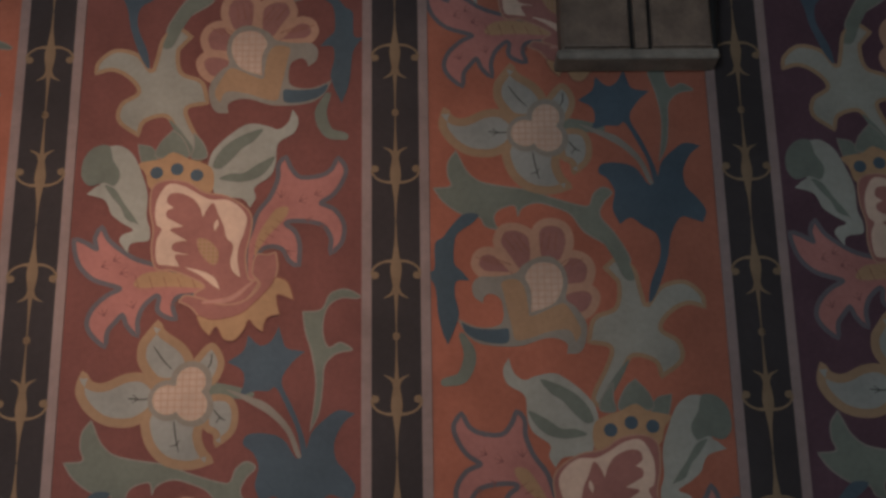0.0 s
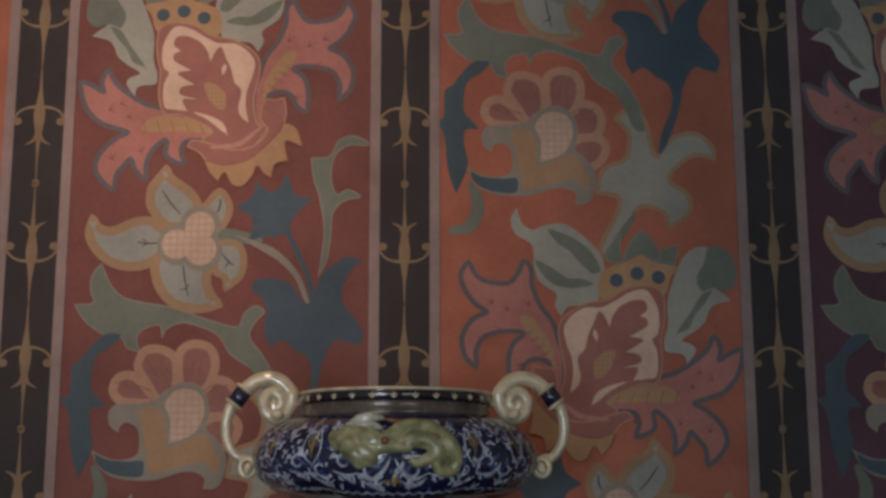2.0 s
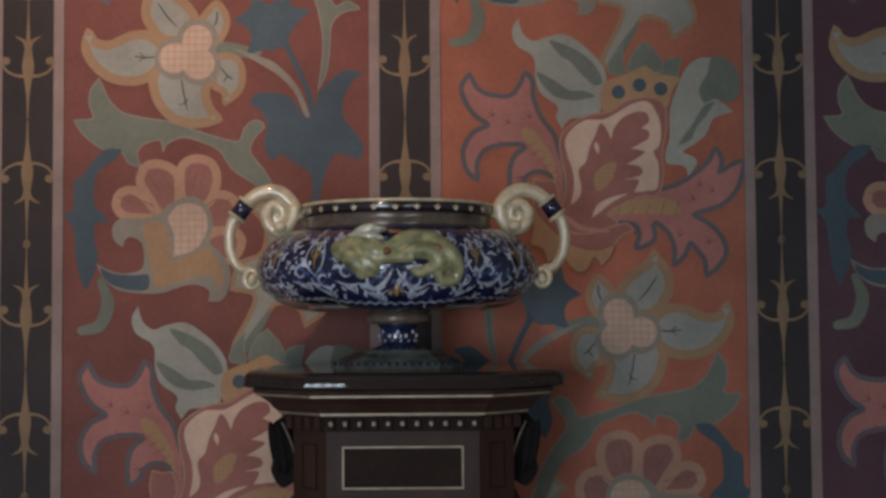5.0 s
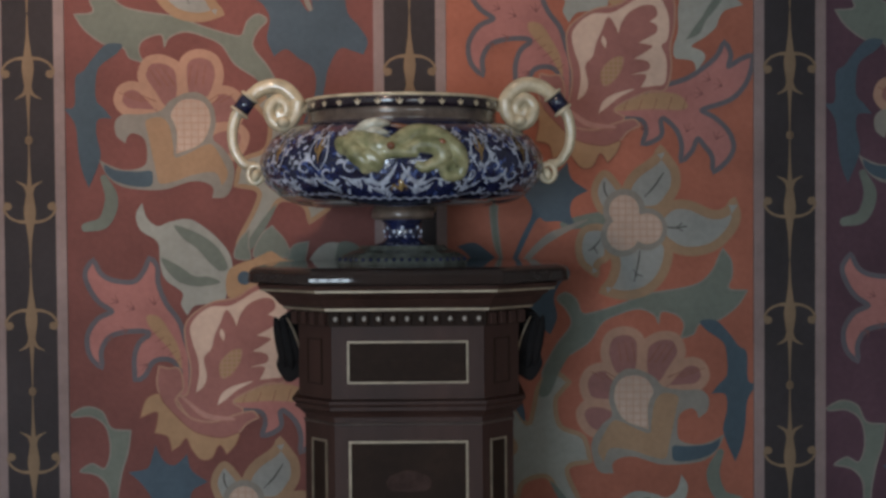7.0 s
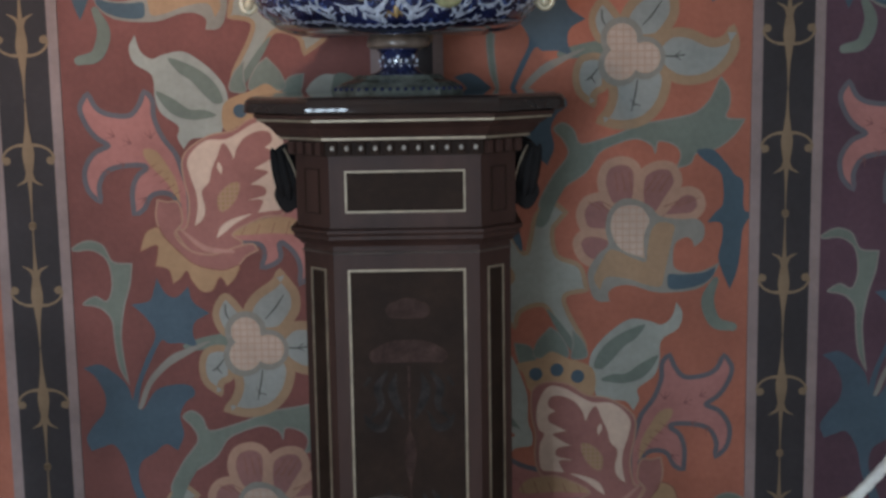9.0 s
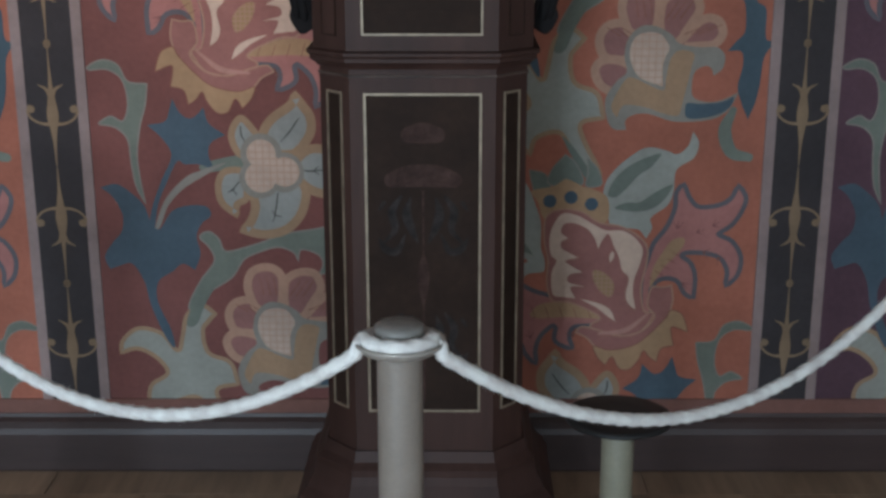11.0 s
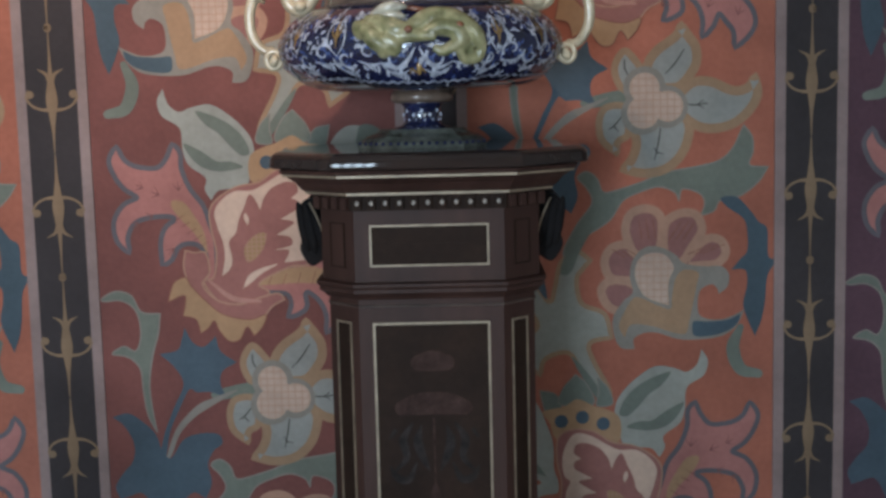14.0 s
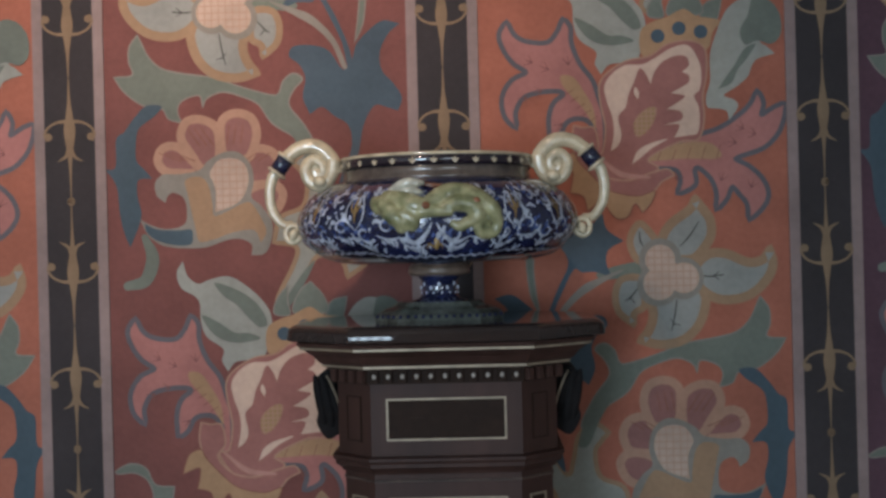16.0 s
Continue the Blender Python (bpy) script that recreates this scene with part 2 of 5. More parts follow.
def lathe(bm, profile, n=48, sx=1.0, sy=1.0, swell=None):
    rings = []
    for r, z in profile:
        ring = []
        for i in range(n):
            a = 2 * math.pi * i / n
            k = swell(a, z) if swell else 1.0
            ring.append(bm.verts.new((r * k * sx * math.cos(a), r * k * sy * math.sin(a), z)))
        rings.append(ring)
    for a, b in zip(rings, rings[1:]):
        for i in range(n):
            j = (i + 1) % n
            bm.faces.new((a[i], a[j], b[j], b[i]))
    bm.faces.new(list(reversed(rings[0])))
    bm.faces.new(rings[-1])
    bmesh.ops.recalc_face_normals(bm, faces=bm.faces)
    return bm


def smooth_path(points, per=8):
    """Catmull-Rom through points of any dimension."""
    p = [np.array(q, float) for q in points]
    if len(p) == 2:
        return [p[0] + (p[1] - p[0]) * i / per for i in range(per + 1)]
    p = [2 * p[0] - p[1], *p, 2 * p[-1] - p[-2]]
    out = []
    for a, b, c, d in zip(p, p[1:], p[2:], p[3:]):
        for i in range(per):
            t = i / per
            out.append(0.5 * (2 * b + (c - a) * t + (2 * a - 5 * b + 4 * c - d) * t * t + (3 * b - a - 3 * c + d) * t ** 3))
    return out + [p[-2]]


def tube(bm, points, radii, n=14, twist=None):
    """A tube along points; twist(angle, length) scales the radius."""
    pts = [Vector(p) for p in points]
    rings, run = [], 0.0
    side = None
    for i, p in enumerate(pts):
        d = (pts[min(i + 1, len(pts) - 1)] - pts[max(i - 1, 0)]).normalized()
        if side is None:
            side = d.orthogonal().normalized()
        side = (side - d * side.dot(d)).normalized()
        up = d.cross(side)
        if i:
            run += (p - pts[i - 1]).length
        r = radii[i] if isinstance(radii, (list, tuple)) else radii
        ring = []
        for k in range(n):
            a = 2 * math.pi * k / n
            q = r * (twist(a, run) if twist else 1.0)
            ring.append(bm.verts.new(p + side * (q * math.cos(a)) + up * (q * math.sin(a))))
        rings.append(ring)
    for a, b in zip(rings, rings[1:]):
        for k in range(n):
            j = (k + 1) % n
            bm.faces.new((a[k], a[j], b[j], b[k]))
    bm.faces.new(list(reversed(rings[0])))
    bm.faces.new(rings[-1])
    bmesh.ops.recalc_face_normals(bm, faces=bm.faces)
    return bm


def blob(bm, x, y, z, rx, ry, rz, turn=0.0):
    bmesh.ops.create_uvsphere(bm, u_segments=18, v_segments=12, radius=1.0, matrix=pose(x, y, z, 0, turn, 0) @ Matrix.Diagonal((rx, ry, rz, 1)))


# ---- the room ----
wall = tagged(part("wall_north", box_mesh(-3.2, 3.2, 0.0, 0.3, 0.0, 4.3), PLASTER), "wall painted with tall floral panels between black borders", "wall", kind="structure")
BACK = -7.0
tagged(part("wall_west", box_mesh(-3.5, -3.2, BACK - 0.3, 0.3, 0.0, 4.3), PLAIN), "unseen side wall, pale to bounce light", "wall", kind="structure")
tagged(part("wall_east", box_mesh(3.2, 3.5, BACK - 0.3, 0.3, 0.0, 4.3), PLAIN), "unseen side wall, pale to bounce light", "wall", kind="structure")
WINDOWS = [(-2.90, -1.24), (-1.005, -0.685), (0.80, 2.80)]
bm = bmesh.new()
at = -3.2
for k, (x0, x1) in enumerate(WINDOWS):
    z0, z1 = (2.35, 2.85) if k == 1 else (0.45, 2.45)
    box(bm, at, x0, BACK - 0.3, BACK, 0.0, 4.3)
    box(bm, x0, x1, BACK - 0.3, BACK, 0.0, z0)
    box(bm, x0, x1, BACK - 0.3, BACK, z1, 4.3)
    at = x1
box(bm, at, 3.2, BACK - 0.3, BACK, 0.0, 4.3)
tagged(part("wall_south", bm, PLAIN), "unseen back wall with three window openings, pale to bounce light", "wall", kind="structure")
tagged(part("floor", box_mesh(-3.2, 3.2, BACK, 0.0, -0.15, 0.0), FLOOR), "dark oak parquet floor", "floor", kind="structure")
# ceiling out of view, added as a pale reflector for soft fill
tagged(part("ceiling", box_mesh(-3.5, 3.5, BACK - 0.3, 0.3, 4.3, 4.5), CEIL), "unseen ceiling, pale to bounce light", "ceiling", kind="structure")
for k, (x0, x1) in enumerate(WINDOWS):
    win = tagged(new("window_%d" % (k + 1)), "unseen white wooden window with narrow upright lights", "window", kind="structure")
    z0, z1 = (2.35, 2.85) if k == 1 else (0.45, 2.45)
    n, w = (4, 0.010) if k == 1 else (4, 0.03)
    for i in range(n + 1):
        x = x0 + (x1 - x0) * i / n
        part("glazing_bar", box_mesh(max(x0, x - w), min(x1, x + w), BACK - 0.12, BACK - 0.06, z0, z1), WHITEWOOD, win)

bm = bmesh.new()
prism(bm, lambda k: [(-3.2, -k), (3.2, -k), (3.2, 0.0), (-3.2, 0.0)], [(0.0, 0.030), (0.11, 0.030), (0.125, 0.024), (0.145, 0.024), (0.155, 0.012), (0.165, 0.010)])
tagged(part("baseboard", bm, WOOD_BASE), "dark brown moulded wooden skirting board", "skirting", kind="structure")
tagged(part("trim", box_mesh(-3.2, 3.2, -0.007, 0.0, 0.165, 0.205), LEDGE), "dull rose painted strip above the skirting", "trim", kind="structure")

# ---- painted wall ----
PITCH, BAND = 0.961, 0.160
FIRST = -0.0525          # middle of the border behind the urn
WALL_LOW, WALL_TOP = 0.205, 4.3


BLUNT = {"grey_green": 0.014}


class Motif:
    """Collects flat painted shapes; each lies a hair above the one before."""

    def __init__(self):
        self.shapes = []

    def blade(self, colour, points, widths):
        if colour in BLUNT:      # brush strokes end round, not in points
            widths = [max(widths[0], BLUNT[colour]), *widths[1:-1], max(widths[-1], BLUNT[colour])]
        self.shapes.append((colour, "blade", points, widths))

    def disc(self, colour, points, widths):
        self.shapes.append((colour, "disc", points, widths))

    def patch(self, colour, outline, rim="", edge=0.0):
        """A painted field with a soft closed outline; a point with a third number is a sharp tip. rim, edge: colour and width of its painted edge."""
        self.shapes.append((colour, "patch", outline, (rim, edge)))

    def _patch(self, bm, outline, grow, level, index):
        first = next((i for i, p in enumerate(outline) if len(p) > 2), None)
        loop = outline[first or 0:] + outline[:first or 0]
        runs, run = [], []
        for p in loop + [loop[0]]:
            run.append(p[:2])
            if len(p) > 2 and len(run) > 1:
                runs.append(run)
                run = [p[:2]]
        if first is None:
            run = [loop[-1][:2]] + run + [loop[1][:2]]
            pts = smooth_path(run, 5)[5:-5]
            pts = list(pts)[:-1]
        else:
            pts = [q for r in runs for q in list(smooth_path(r, 5))[:-1]]
        pts = [np.array(p) for p in pts]
        turn = sum(p[0] * q[1] - q[0] * p[1] for p, q in zip(pts, pts[1:] + pts[:1]))
        out = []
        for i, p in enumerate(pts):
            t = pts[(i + 1) % len(pts)] - pts[i - 1]
            n = np.array((t[1], -t[0])) / (np.linalg.norm(t) + 1e-9) * (1 if turn > 0 else -1)
            out.append(p + n * grow)
        flat, _, tris, *_ = delaunay_2d_cdt([Vector(p) for p in out], [], [list(range(len(out)))], 1, 1e-6)
        verts = [bm.verts.new((p[0], -level, p[1])) for p in flat]
        for tri in tris:
            bm.faces.new([verts[i] for i in tri]).material_index = index

    def _blade(self, bm, points, widths, grow, level, index):
        pts = smooth_path(points)
        w = [max(0.0, float(q[0])) for q in smooth_path([(x,) for x in widths])]
        left, right = [], []
        d0 = (pts[1] - pts[0]) / (np.linalg.norm(pts[1] - pts[0]) + 1e-9)
        d1 = (pts[-1] - pts[-2]) / (np.linalg.norm(pts[-1] - pts[-2]) + 1e-9)
        chain = []
        for k, (c, d, ww) in enumerate(((pts[0], -d0, w[0]), (pts[-1], d1, w[-1]))):
            r = max(0.0006, ww / 2 + grow)
            cap = [(c + d * r * math.sin(a), r * math.cos(a)) for a in (1.45, 1.1, 0.75, 0.4)]
            chain.append(cap if k == 0 else cap[::-1])
        rows = chain[0] + [(p, max(0.0006, ww / 2 + grow)) for p, ww in zip(pts, w)] + chain[1]
        last = None
        for i, (p, h) in enumerate(rows):
            a, b = rows[max(i - 1, 0)][0], rows[min(i + 1, len(rows) - 1)][0]
            t = (b - a) / (np.linalg.norm(b - a) + 1e-9)
            nrm = np.array((-t[1], t[0]))
            y = -(level + 2e-6 * i)
            u, v = p + nrm * h, p - nrm * h
            cur = (bm.verts.new((u[0], y, u[1])), bm.verts.new((v[0], y, v[1])))
            if last:
                f = bm.faces.new((last[0], last[1], cur[1], cur[0]))
                f.material_index = index
            last = cur

    def _disc(self, bm, c, r, level, index):
        n = 28
        f = bm.faces.new([bm.verts.new((c[0] + r * math.cos(2 * math.pi * i / n), -level, c[1] + r * math.sin(2 * math.pi * i / n))) for i in range(n)])
        f.material_index = index

    def build(self, name):
        bm, names, level = bmesh.new(), [], 0.0016

        def index(colour):
            if colour not in names:
                names.append(colour)
            return names.index(colour)

        def draw(kind, points, widths, grow, colour):
            nonlocal level
            level += 0.00005
            if kind == "blade":
                self._blade(bm, points, widths, grow, level, index(colour))
            elif kind == "patch":
                self._patch(bm, points, grow, level, index(colour))
            else:
                self._disc(bm, points[0], widths[0] / 2 + grow, level, index(colour))

        i = 0
        while i < len(self.shapes):
            j = i
            while j < len(self.shapes) and self.shapes[j][1] != "patch" and self.shapes[j][0] == self.shapes[i][0]:
                j += 1
            colour = self.shapes[i][0]
            grow = 0.0
            if self.shapes[i][1] == "patch":
                rim, edge = self.shapes[i][3]
                if rim:
                    out = 0.75 if rim == "bluerim" else 0.35
                    draw("patch", self.shapes[i][2], None, edge * out, rim)
                    edge *= 1 - out
                draw("patch", self.shapes[i][2], None, -edge, colour)
                i += 1
                continue
            if colour in RIMS:
                rim, grow = RIMS[colour]
                for c, kind, points, widths in self.shapes[i:j]:
                    draw(kind, points, widths, grow * 0.6, rim)
            for c, kind, points, widths in self.shapes[i:j]:
                draw(kind, points, widths, -grow * 0.4, c)
            i = j
        me = bpy.data.meshes.new(name)
        bm.normal_update()
        bmesh.ops.triangulate(bm, faces=[f for f in bm.faces if len(f.verts) > 4])
        for f in bm.faces:
            f.normal_update()
            if f.normal.y > 0:
                f.normal_flip()
        bm.to_mesh(me)
        bm.free()
        for c in names:
            me.materials.append(MATS[c + "_paint"])
        return me


VEINS = ((-0.30, 0.775, 0.3), (-0.27, 0.79, 0.5), (-0.25, 0.755, 0.2), (-0.285, 0.64, 1.9), (-0.21, 0.66, 1.9), (0.170, 0.965, 1.5), (0.221, 0.954, 0.4), (0.262, 0.972, 0.5), (0.24, 0.90, -0.2), (0.279, 0.885, -0.8), (0.19, 0.815, -0.9), (-0.095, 0.665, 2.2))


def painted_palmette():
    m = Motif()
    # left pink leaf
    m.patch("pink", [(-0.125, 0.766), (-0.205, 0.789), (-0.255, 0.819), (-0.289, 0.849), (-0.307, 0.884, 1), (-0.319, 0.854), (-0.314, 0.821), (-0.349, 0.84), (-0.376, 0.851, 1), (-0.369, 0.812), (-0.352, 0.774), (-0.315, 0.741), (-0.245, 0.716), (-0.279, 0.693), (-0.312, 0.661), (-0.326, 0.623), (-0.312, 0.59), (-0.279, 0.56, 1), (-0.277, 0.598), (-0.258, 0.625), (-0.237, 0.646), (-0.221, 0.614), (-0.197, 0.587, 1), (-0.2, 0.628), (-0.186, 0.667), (-0.155, 0.696), (-0.141, 0.688), (-0.144, 0.657), (-0.127, 0.641), (-0.1, 0.631, 1), (-0.11, 0.664), (-0.096, 0.693), (-0.044, 0.7), (-0.027, 0.729)], "bluerim", 0.013)
    m.patch("ochre", [(-0.213, 0.727), (-0.184, 0.756), (-0.121, 0.759), (-0.061, 0.746), (-0.018, 0.715), (-0.123, 0.718), (-0.193, 0.715)])
    # right pink leaf
    m.patch("pink", [(0.088, 0.738), (0.084, 0.821), (0.098, 0.877), (0.113, 0.923), (0.144, 0.966), (0.164, 1.018), (0.165, 1.058), (0.18, 1.081, 1), (0.196, 1.045), (0.223, 1.02), (0.275, 1.024), (0.307, 1.042), (0.325, 1.077, 1), (0.342, 1.045), (0.331, 1.007), (0.308, 0.974), (0.275, 0.948), (0.313, 0.927), (0.338, 0.886), (0.333, 0.839), (0.307, 0.808, 1), (0.31, 0.848), (0.29, 0.884), (0.251, 0.899), (0.197, 0.901), (0.182, 0.888), (0.207, 0.867), (0.22, 0.83), (0.219, 0.774, 1), (0.198, 0.789), (0.181, 0.819), (0.154, 0.83), (0.123, 0.823), (0.104, 0.793), (0.113, 0.738)], "bluerim", 0.013)
    m.patch("ochre", [(0.104, 0.802), (0.11, 0.853), (0.133, 0.897), (0.159, 0.933), (0.189, 0.938), (0.188, 0.916), (0.164, 0.884), (0.138, 0.856), (0.116, 0.821)])
    for k in range(5):
        u = k / 4
        m.blade("streak", [(-0.21 + 0.15 * u, 0.75 - 0.01 * u), (-0.20 + 0.15 * u, 0.715)], [0.002, 0.002])
        m.blade("streak", [(0.098 + 0.065 * u, 0.832 + 0.066 * u), (0.122 + 0.06 * u, 0.818 + 0.07 * u)], [0.002, 0.002])
    # dark veins on the leaves
    for x, z, turn in VEINS:
        for bend in (-0.7, 0.0, 0.7):
            m.blade("pinkvein", [(x, z), (x + 0.022 * math.cos(turn + bend), z + 0.022 * math.sin(turn + bend))], [0.003, 0.001])
    # grey leaf on one side
    m.patch("leaf_grey", [(-0.328, 1.104), (-0.293, 1.119), (-0.262, 1.116), (-0.231, 1.089), (-0.207, 1.037), (-0.189, 0.98), (-0.188, 0.914), (-0.177, 0.877), (-0.18, 0.847), (-0.211, 0.842), (-0.229, 0.834), (-0.233, 0.812, 1), (-0.256, 0.844), (-0.249, 0.863), (-0.222, 0.876), (-0.255, 0.898), (-0.283, 0.922), (-0.293, 0.947), (-0.309, 0.966), (-0.353, 0.979, 1), (-0.333, 0.997), (-0.315, 1.018)])
    m.patch("leaf_green", [(-0.371, 1.037), (-0.366, 1.083), (-0.338, 1.116), (-0.3, 1.119), (-0.287, 1.077), (-0.266, 1.039), (-0.278, 1.003), (-0.309, 1.012), (-0.34, 1.003), (-0.359, 1.012)])
    m.patch("leaf_green", [(-0.305, 1.004), (-0.276, 0.992), (-0.249, 0.95), (-0.228, 0.922), (-0.207, 0.891, 1), (-0.242, 0.907), (-0.259, 0.941), (-0.281, 0.966)])
    # grey leaf on the other side
    m.patch("leaf_grey", [(-0.028, 1.045), (-0.024, 1.085), (-0.004, 1.118), (0.031, 1.152), (0.079, 1.181), (0.13, 1.174), (0.159, 1.164), (0.186, 1.184), (0.198, 1.223, 1), (0.214, 1.193), (0.203, 1.154), (0.16, 1.123), (0.155, 1.068), (0.141, 1.028), (0.099, 0.995), (0.103, 0.966), (0.088, 0.937, 1), (0.069, 0.961), (0.035, 0.966), (-0.006, 0.973), (-0.016, 1.016)])
    m.patch("leaf_green", [(-0.016, 1.056), (-0.003, 1.093), (0.026, 1.125), (0.066, 1.149), (0.118, 1.166), (0.095, 1.131), (0.063, 1.108), (0.032, 1.073), (0.006, 1.05)])
    m.patch("leaf_green", [(0.003, 1.02), (0.033, 1.035), (0.069, 1.037), (0.109, 1.064), (0.152, 1.083), (0.133, 1.045), (0.103, 1.02), (0.056, 1.01)])
    # crown
    m.patch("leaf_green", [(-0.222, 1.123, 1), (-0.181, 1.112), (-0.167, 1.073), (-0.204, 1.064), (-0.216, 1.09)], "halo", 0.003)
    m.patch("leaf_green", [(-0.072, 1.156, 1), (-0.044, 1.125), (-0.033, 1.083), (-0.074, 1.079), (-0.07, 1.114)], "halo", 0.003)
    m.patch("leaf_green", [(-0.129, 1.164, 1), (-0.1, 1.138), (-0.083, 1.083), (-0.168, 1.083), (-0.164, 1.123)], "halo", 0.003)
    m.patch("ochre", [(-0.217, 1.064), (-0.19, 1.073), (-0.157, 1.079), (-0.125, 1.098), (-0.083, 1.079), (-0.052, 1.07), (-0.018, 1.05), (-0.011, 1.009), (-0.023, 0.98), (-0.073, 1.004), (-0.123, 1.018), (-0.163, 1.012), (-0.174, 0.99), (-0.189, 1.003), (-0.198, 1.037)])
    m.disc("blue", [(-0.167, 1.039)], [0.035])
    m.disc("blue", [(-0.112, 1.049)], [0.035])
    m.disc("blue", [(-0.058, 1.031)], [0.035])
    # body
    m.patch("rose", [(-0.176, 0.997), (-0.136, 1.018), (-0.08, 1.01), (-0.037, 0.982), (0.022, 0.971), (0.074, 0.94), (0.094, 0.909), (0.092, 0.863), (0.081, 0.802), (0.091, 0.738), (0.118, 0.729), (0.08, 0.674), (0.011, 0.647), (-0.052, 0.693), (-0.027, 0.72), (-0.107, 0.76), (-0.155, 0.766), (-0.171, 0.817), (-0.169, 0.877), (-0.18, 0.933)], "peach", 0.004)
    m.patch("cream", [(-0.094, 0.772, 1), (-0.126, 0.776), (-0.152, 0.781), (-0.159, 0.812), (-0.157, 0.849), (-0.146, 0.877), (-0.16, 0.891), (-0.166, 0.926), (-0.16, 0.966), (-0.134, 1.005), (-0.093, 1), (-0.047, 0.974), (-0.016, 0.96), (0.027, 0.959), (0.062, 0.937), (0.081, 0.905), (0.074, 0.865), (0.062, 0.828), (0.059, 0.789), (0.068, 0.741, 1), (0.049, 0.756), (0.04, 0.784), (0.047, 0.828), (0.028, 0.852), (0.019, 0.886), (0.005, 0.916), (-0.01, 0.95), (-0.026, 0.935), (-0.037, 0.909, 1), (-0.046, 0.937), (-0.068, 0.965), (-0.104, 0.98), (-0.129, 0.976), (-0.135, 0.954), (-0.117, 0.938, 1), (-0.134, 0.929), (-0.134, 0.912), (-0.118, 0.901), (-0.088, 0.885, 1), (-0.123, 0.877), (-0.106, 0.862), (-0.077, 0.845, 1), (-0.111, 0.838), (-0.113, 0.817), (-0.069, 0.805, 1), (-0.107, 0.804)])
    m.patch("cream", [(-0.004, 0.871, 1), (-0.007, 0.888), (0.002, 0.903), (0.006, 0.888)])
    m.patch("cream", [(-0.077, 0.769), (-0.028, 0.757), (0.002, 0.738), (0.015, 0.707, 1), (-0.01, 0.725), (-0.037, 0.747)])
    m.patch("gold", [(-0.049, 0.849), (-0.021, 0.845), (0.007, 0.814), (0.002, 0.777), (-0.021, 0.786), (-0.043, 0.815)])
    # collar
    m.patch("rose", [(-0.092, 0.676, 1), (-0.075, 0.693), (-0.034, 0.685), (0.027, 0.667), (0.084, 0.679), (0.119, 0.72), (0.099, 0.752), (0.108, 0.802), (0.137, 0.804), (0.161, 0.81, 1), (0.167, 0.765), (0.152, 0.718), (0.111, 0.671), (0.068, 0.636), (0.003, 0.618), (-0.037, 0.635), (-0.06, 0.66)], "peach", 0.004)
    m.patch("ochre", [(-0.041, 0.638), (0.003, 0.626), (0.067, 0.64), (0.108, 0.672), (0.15, 0.718), (0.162, 0.74), (0.192, 0.729), (0.205, 0.701), (0.211, 0.676, 1), (0.17, 0.692), (0.167, 0.674), (0.175, 0.638, 1), (0.147, 0.632), (0.137, 0.62), (0.131, 0.591, 1), (0.109, 0.606), (0.094, 0.624), (0.082, 0.598), (0.058, 0.57), (0.029, 0.573), (0.01, 0.606), (-0.008, 0.582, 1), (-0.031, 0.606)], "streak", 0.003)
    m.blade("pinkline", [(-0.027, 0.673), (0.044, 0.683), (0.102, 0.729)], [0.007, 0.014, 0.005])
    return m.build("painted_palmette")


def painted_blue_flowers():
    m = Motif()
    m.patch("grey_green", [(0.384, 0.689), (0.346, 0.707), (0.306, 0.694), (0.283, 0.652), (0.234, 0.646, 1), (0.242, 0.591), (0.259, 0.535), (0.271, 0.461), (0.267, 0.395), (0.257, 0.327, 1), (0.28, 0.376), (0.289, 0.442), (0.293, 0.497), (0.313, 0.525), (0.336, 0.536), (0.366, 0.542), (0.334, 0.562), (0.304, 0.549), (0.289, 0.582), (0.29, 0.628), (0.304, 0.663), (0.337, 0.682), (0.377, 0.68)], "halo", 0.004)
    m.patch("blue", [(0.173, 0.607, 1), (0.153, 0.568), (0.125, 0.556), (0.093, 0.584, 1), (0.082, 0.543), (0.041, 0.513, 1), (0.079, 0.491), (0.086, 0.457), (0.071, 0.419, 1), (0.113, 0.435), (0.149, 0.435), (0.169, 0.443), (0.2, 0.385), (0.225, 0.328), (0.24, 0.257), (0.253, 0.257), (0.242, 0.319), (0.212, 0.394), (0.183, 0.458), (0.206, 0.505), (0.242, 0.539, 1), (0.195, 0.548), (0.182, 0.577)])
    m.patch("halo", [(0.241, 0.254, 1), (0.208, 0.338), (0.153, 0.398), (0.106, 0.42), (0.041, 0.44), (0.107, 0.401), (0.155, 0.371), (0.198, 0.326), (0.223, 0.269)])
    m.patch("blue", [(0.374, 0.374, 1), (0.331, 0.383), (0.294, 0.359), (0.262, 0.325), (0.248, 0.281), (0.225, 0.261), (0.191, 0.309), (0.148, 0.325), (0.1, 0.323), (0.088, 0.298), (0.113, 0.277), (0.129, 0.241), (0.121, 0.193), (0.138, 0.148, 1), (0.169, 0.166), (0.2, 0.143), (0.237, 0.116), (0.242, 0.059), (0.211, -0.02), (0.204, -0.072), (0.227, -0.042), (0.26, 0.046), (0.275, 0.116), (0.304, 0.166), (0.338, 0.16), (0.364, 0.151, 1), (0.375, 0.186), (0.352, 0.224), (0.326, 0.255), (0.321, 0.301), (0.344, 0.349)])
    return m.build("painted_blue_flowers")


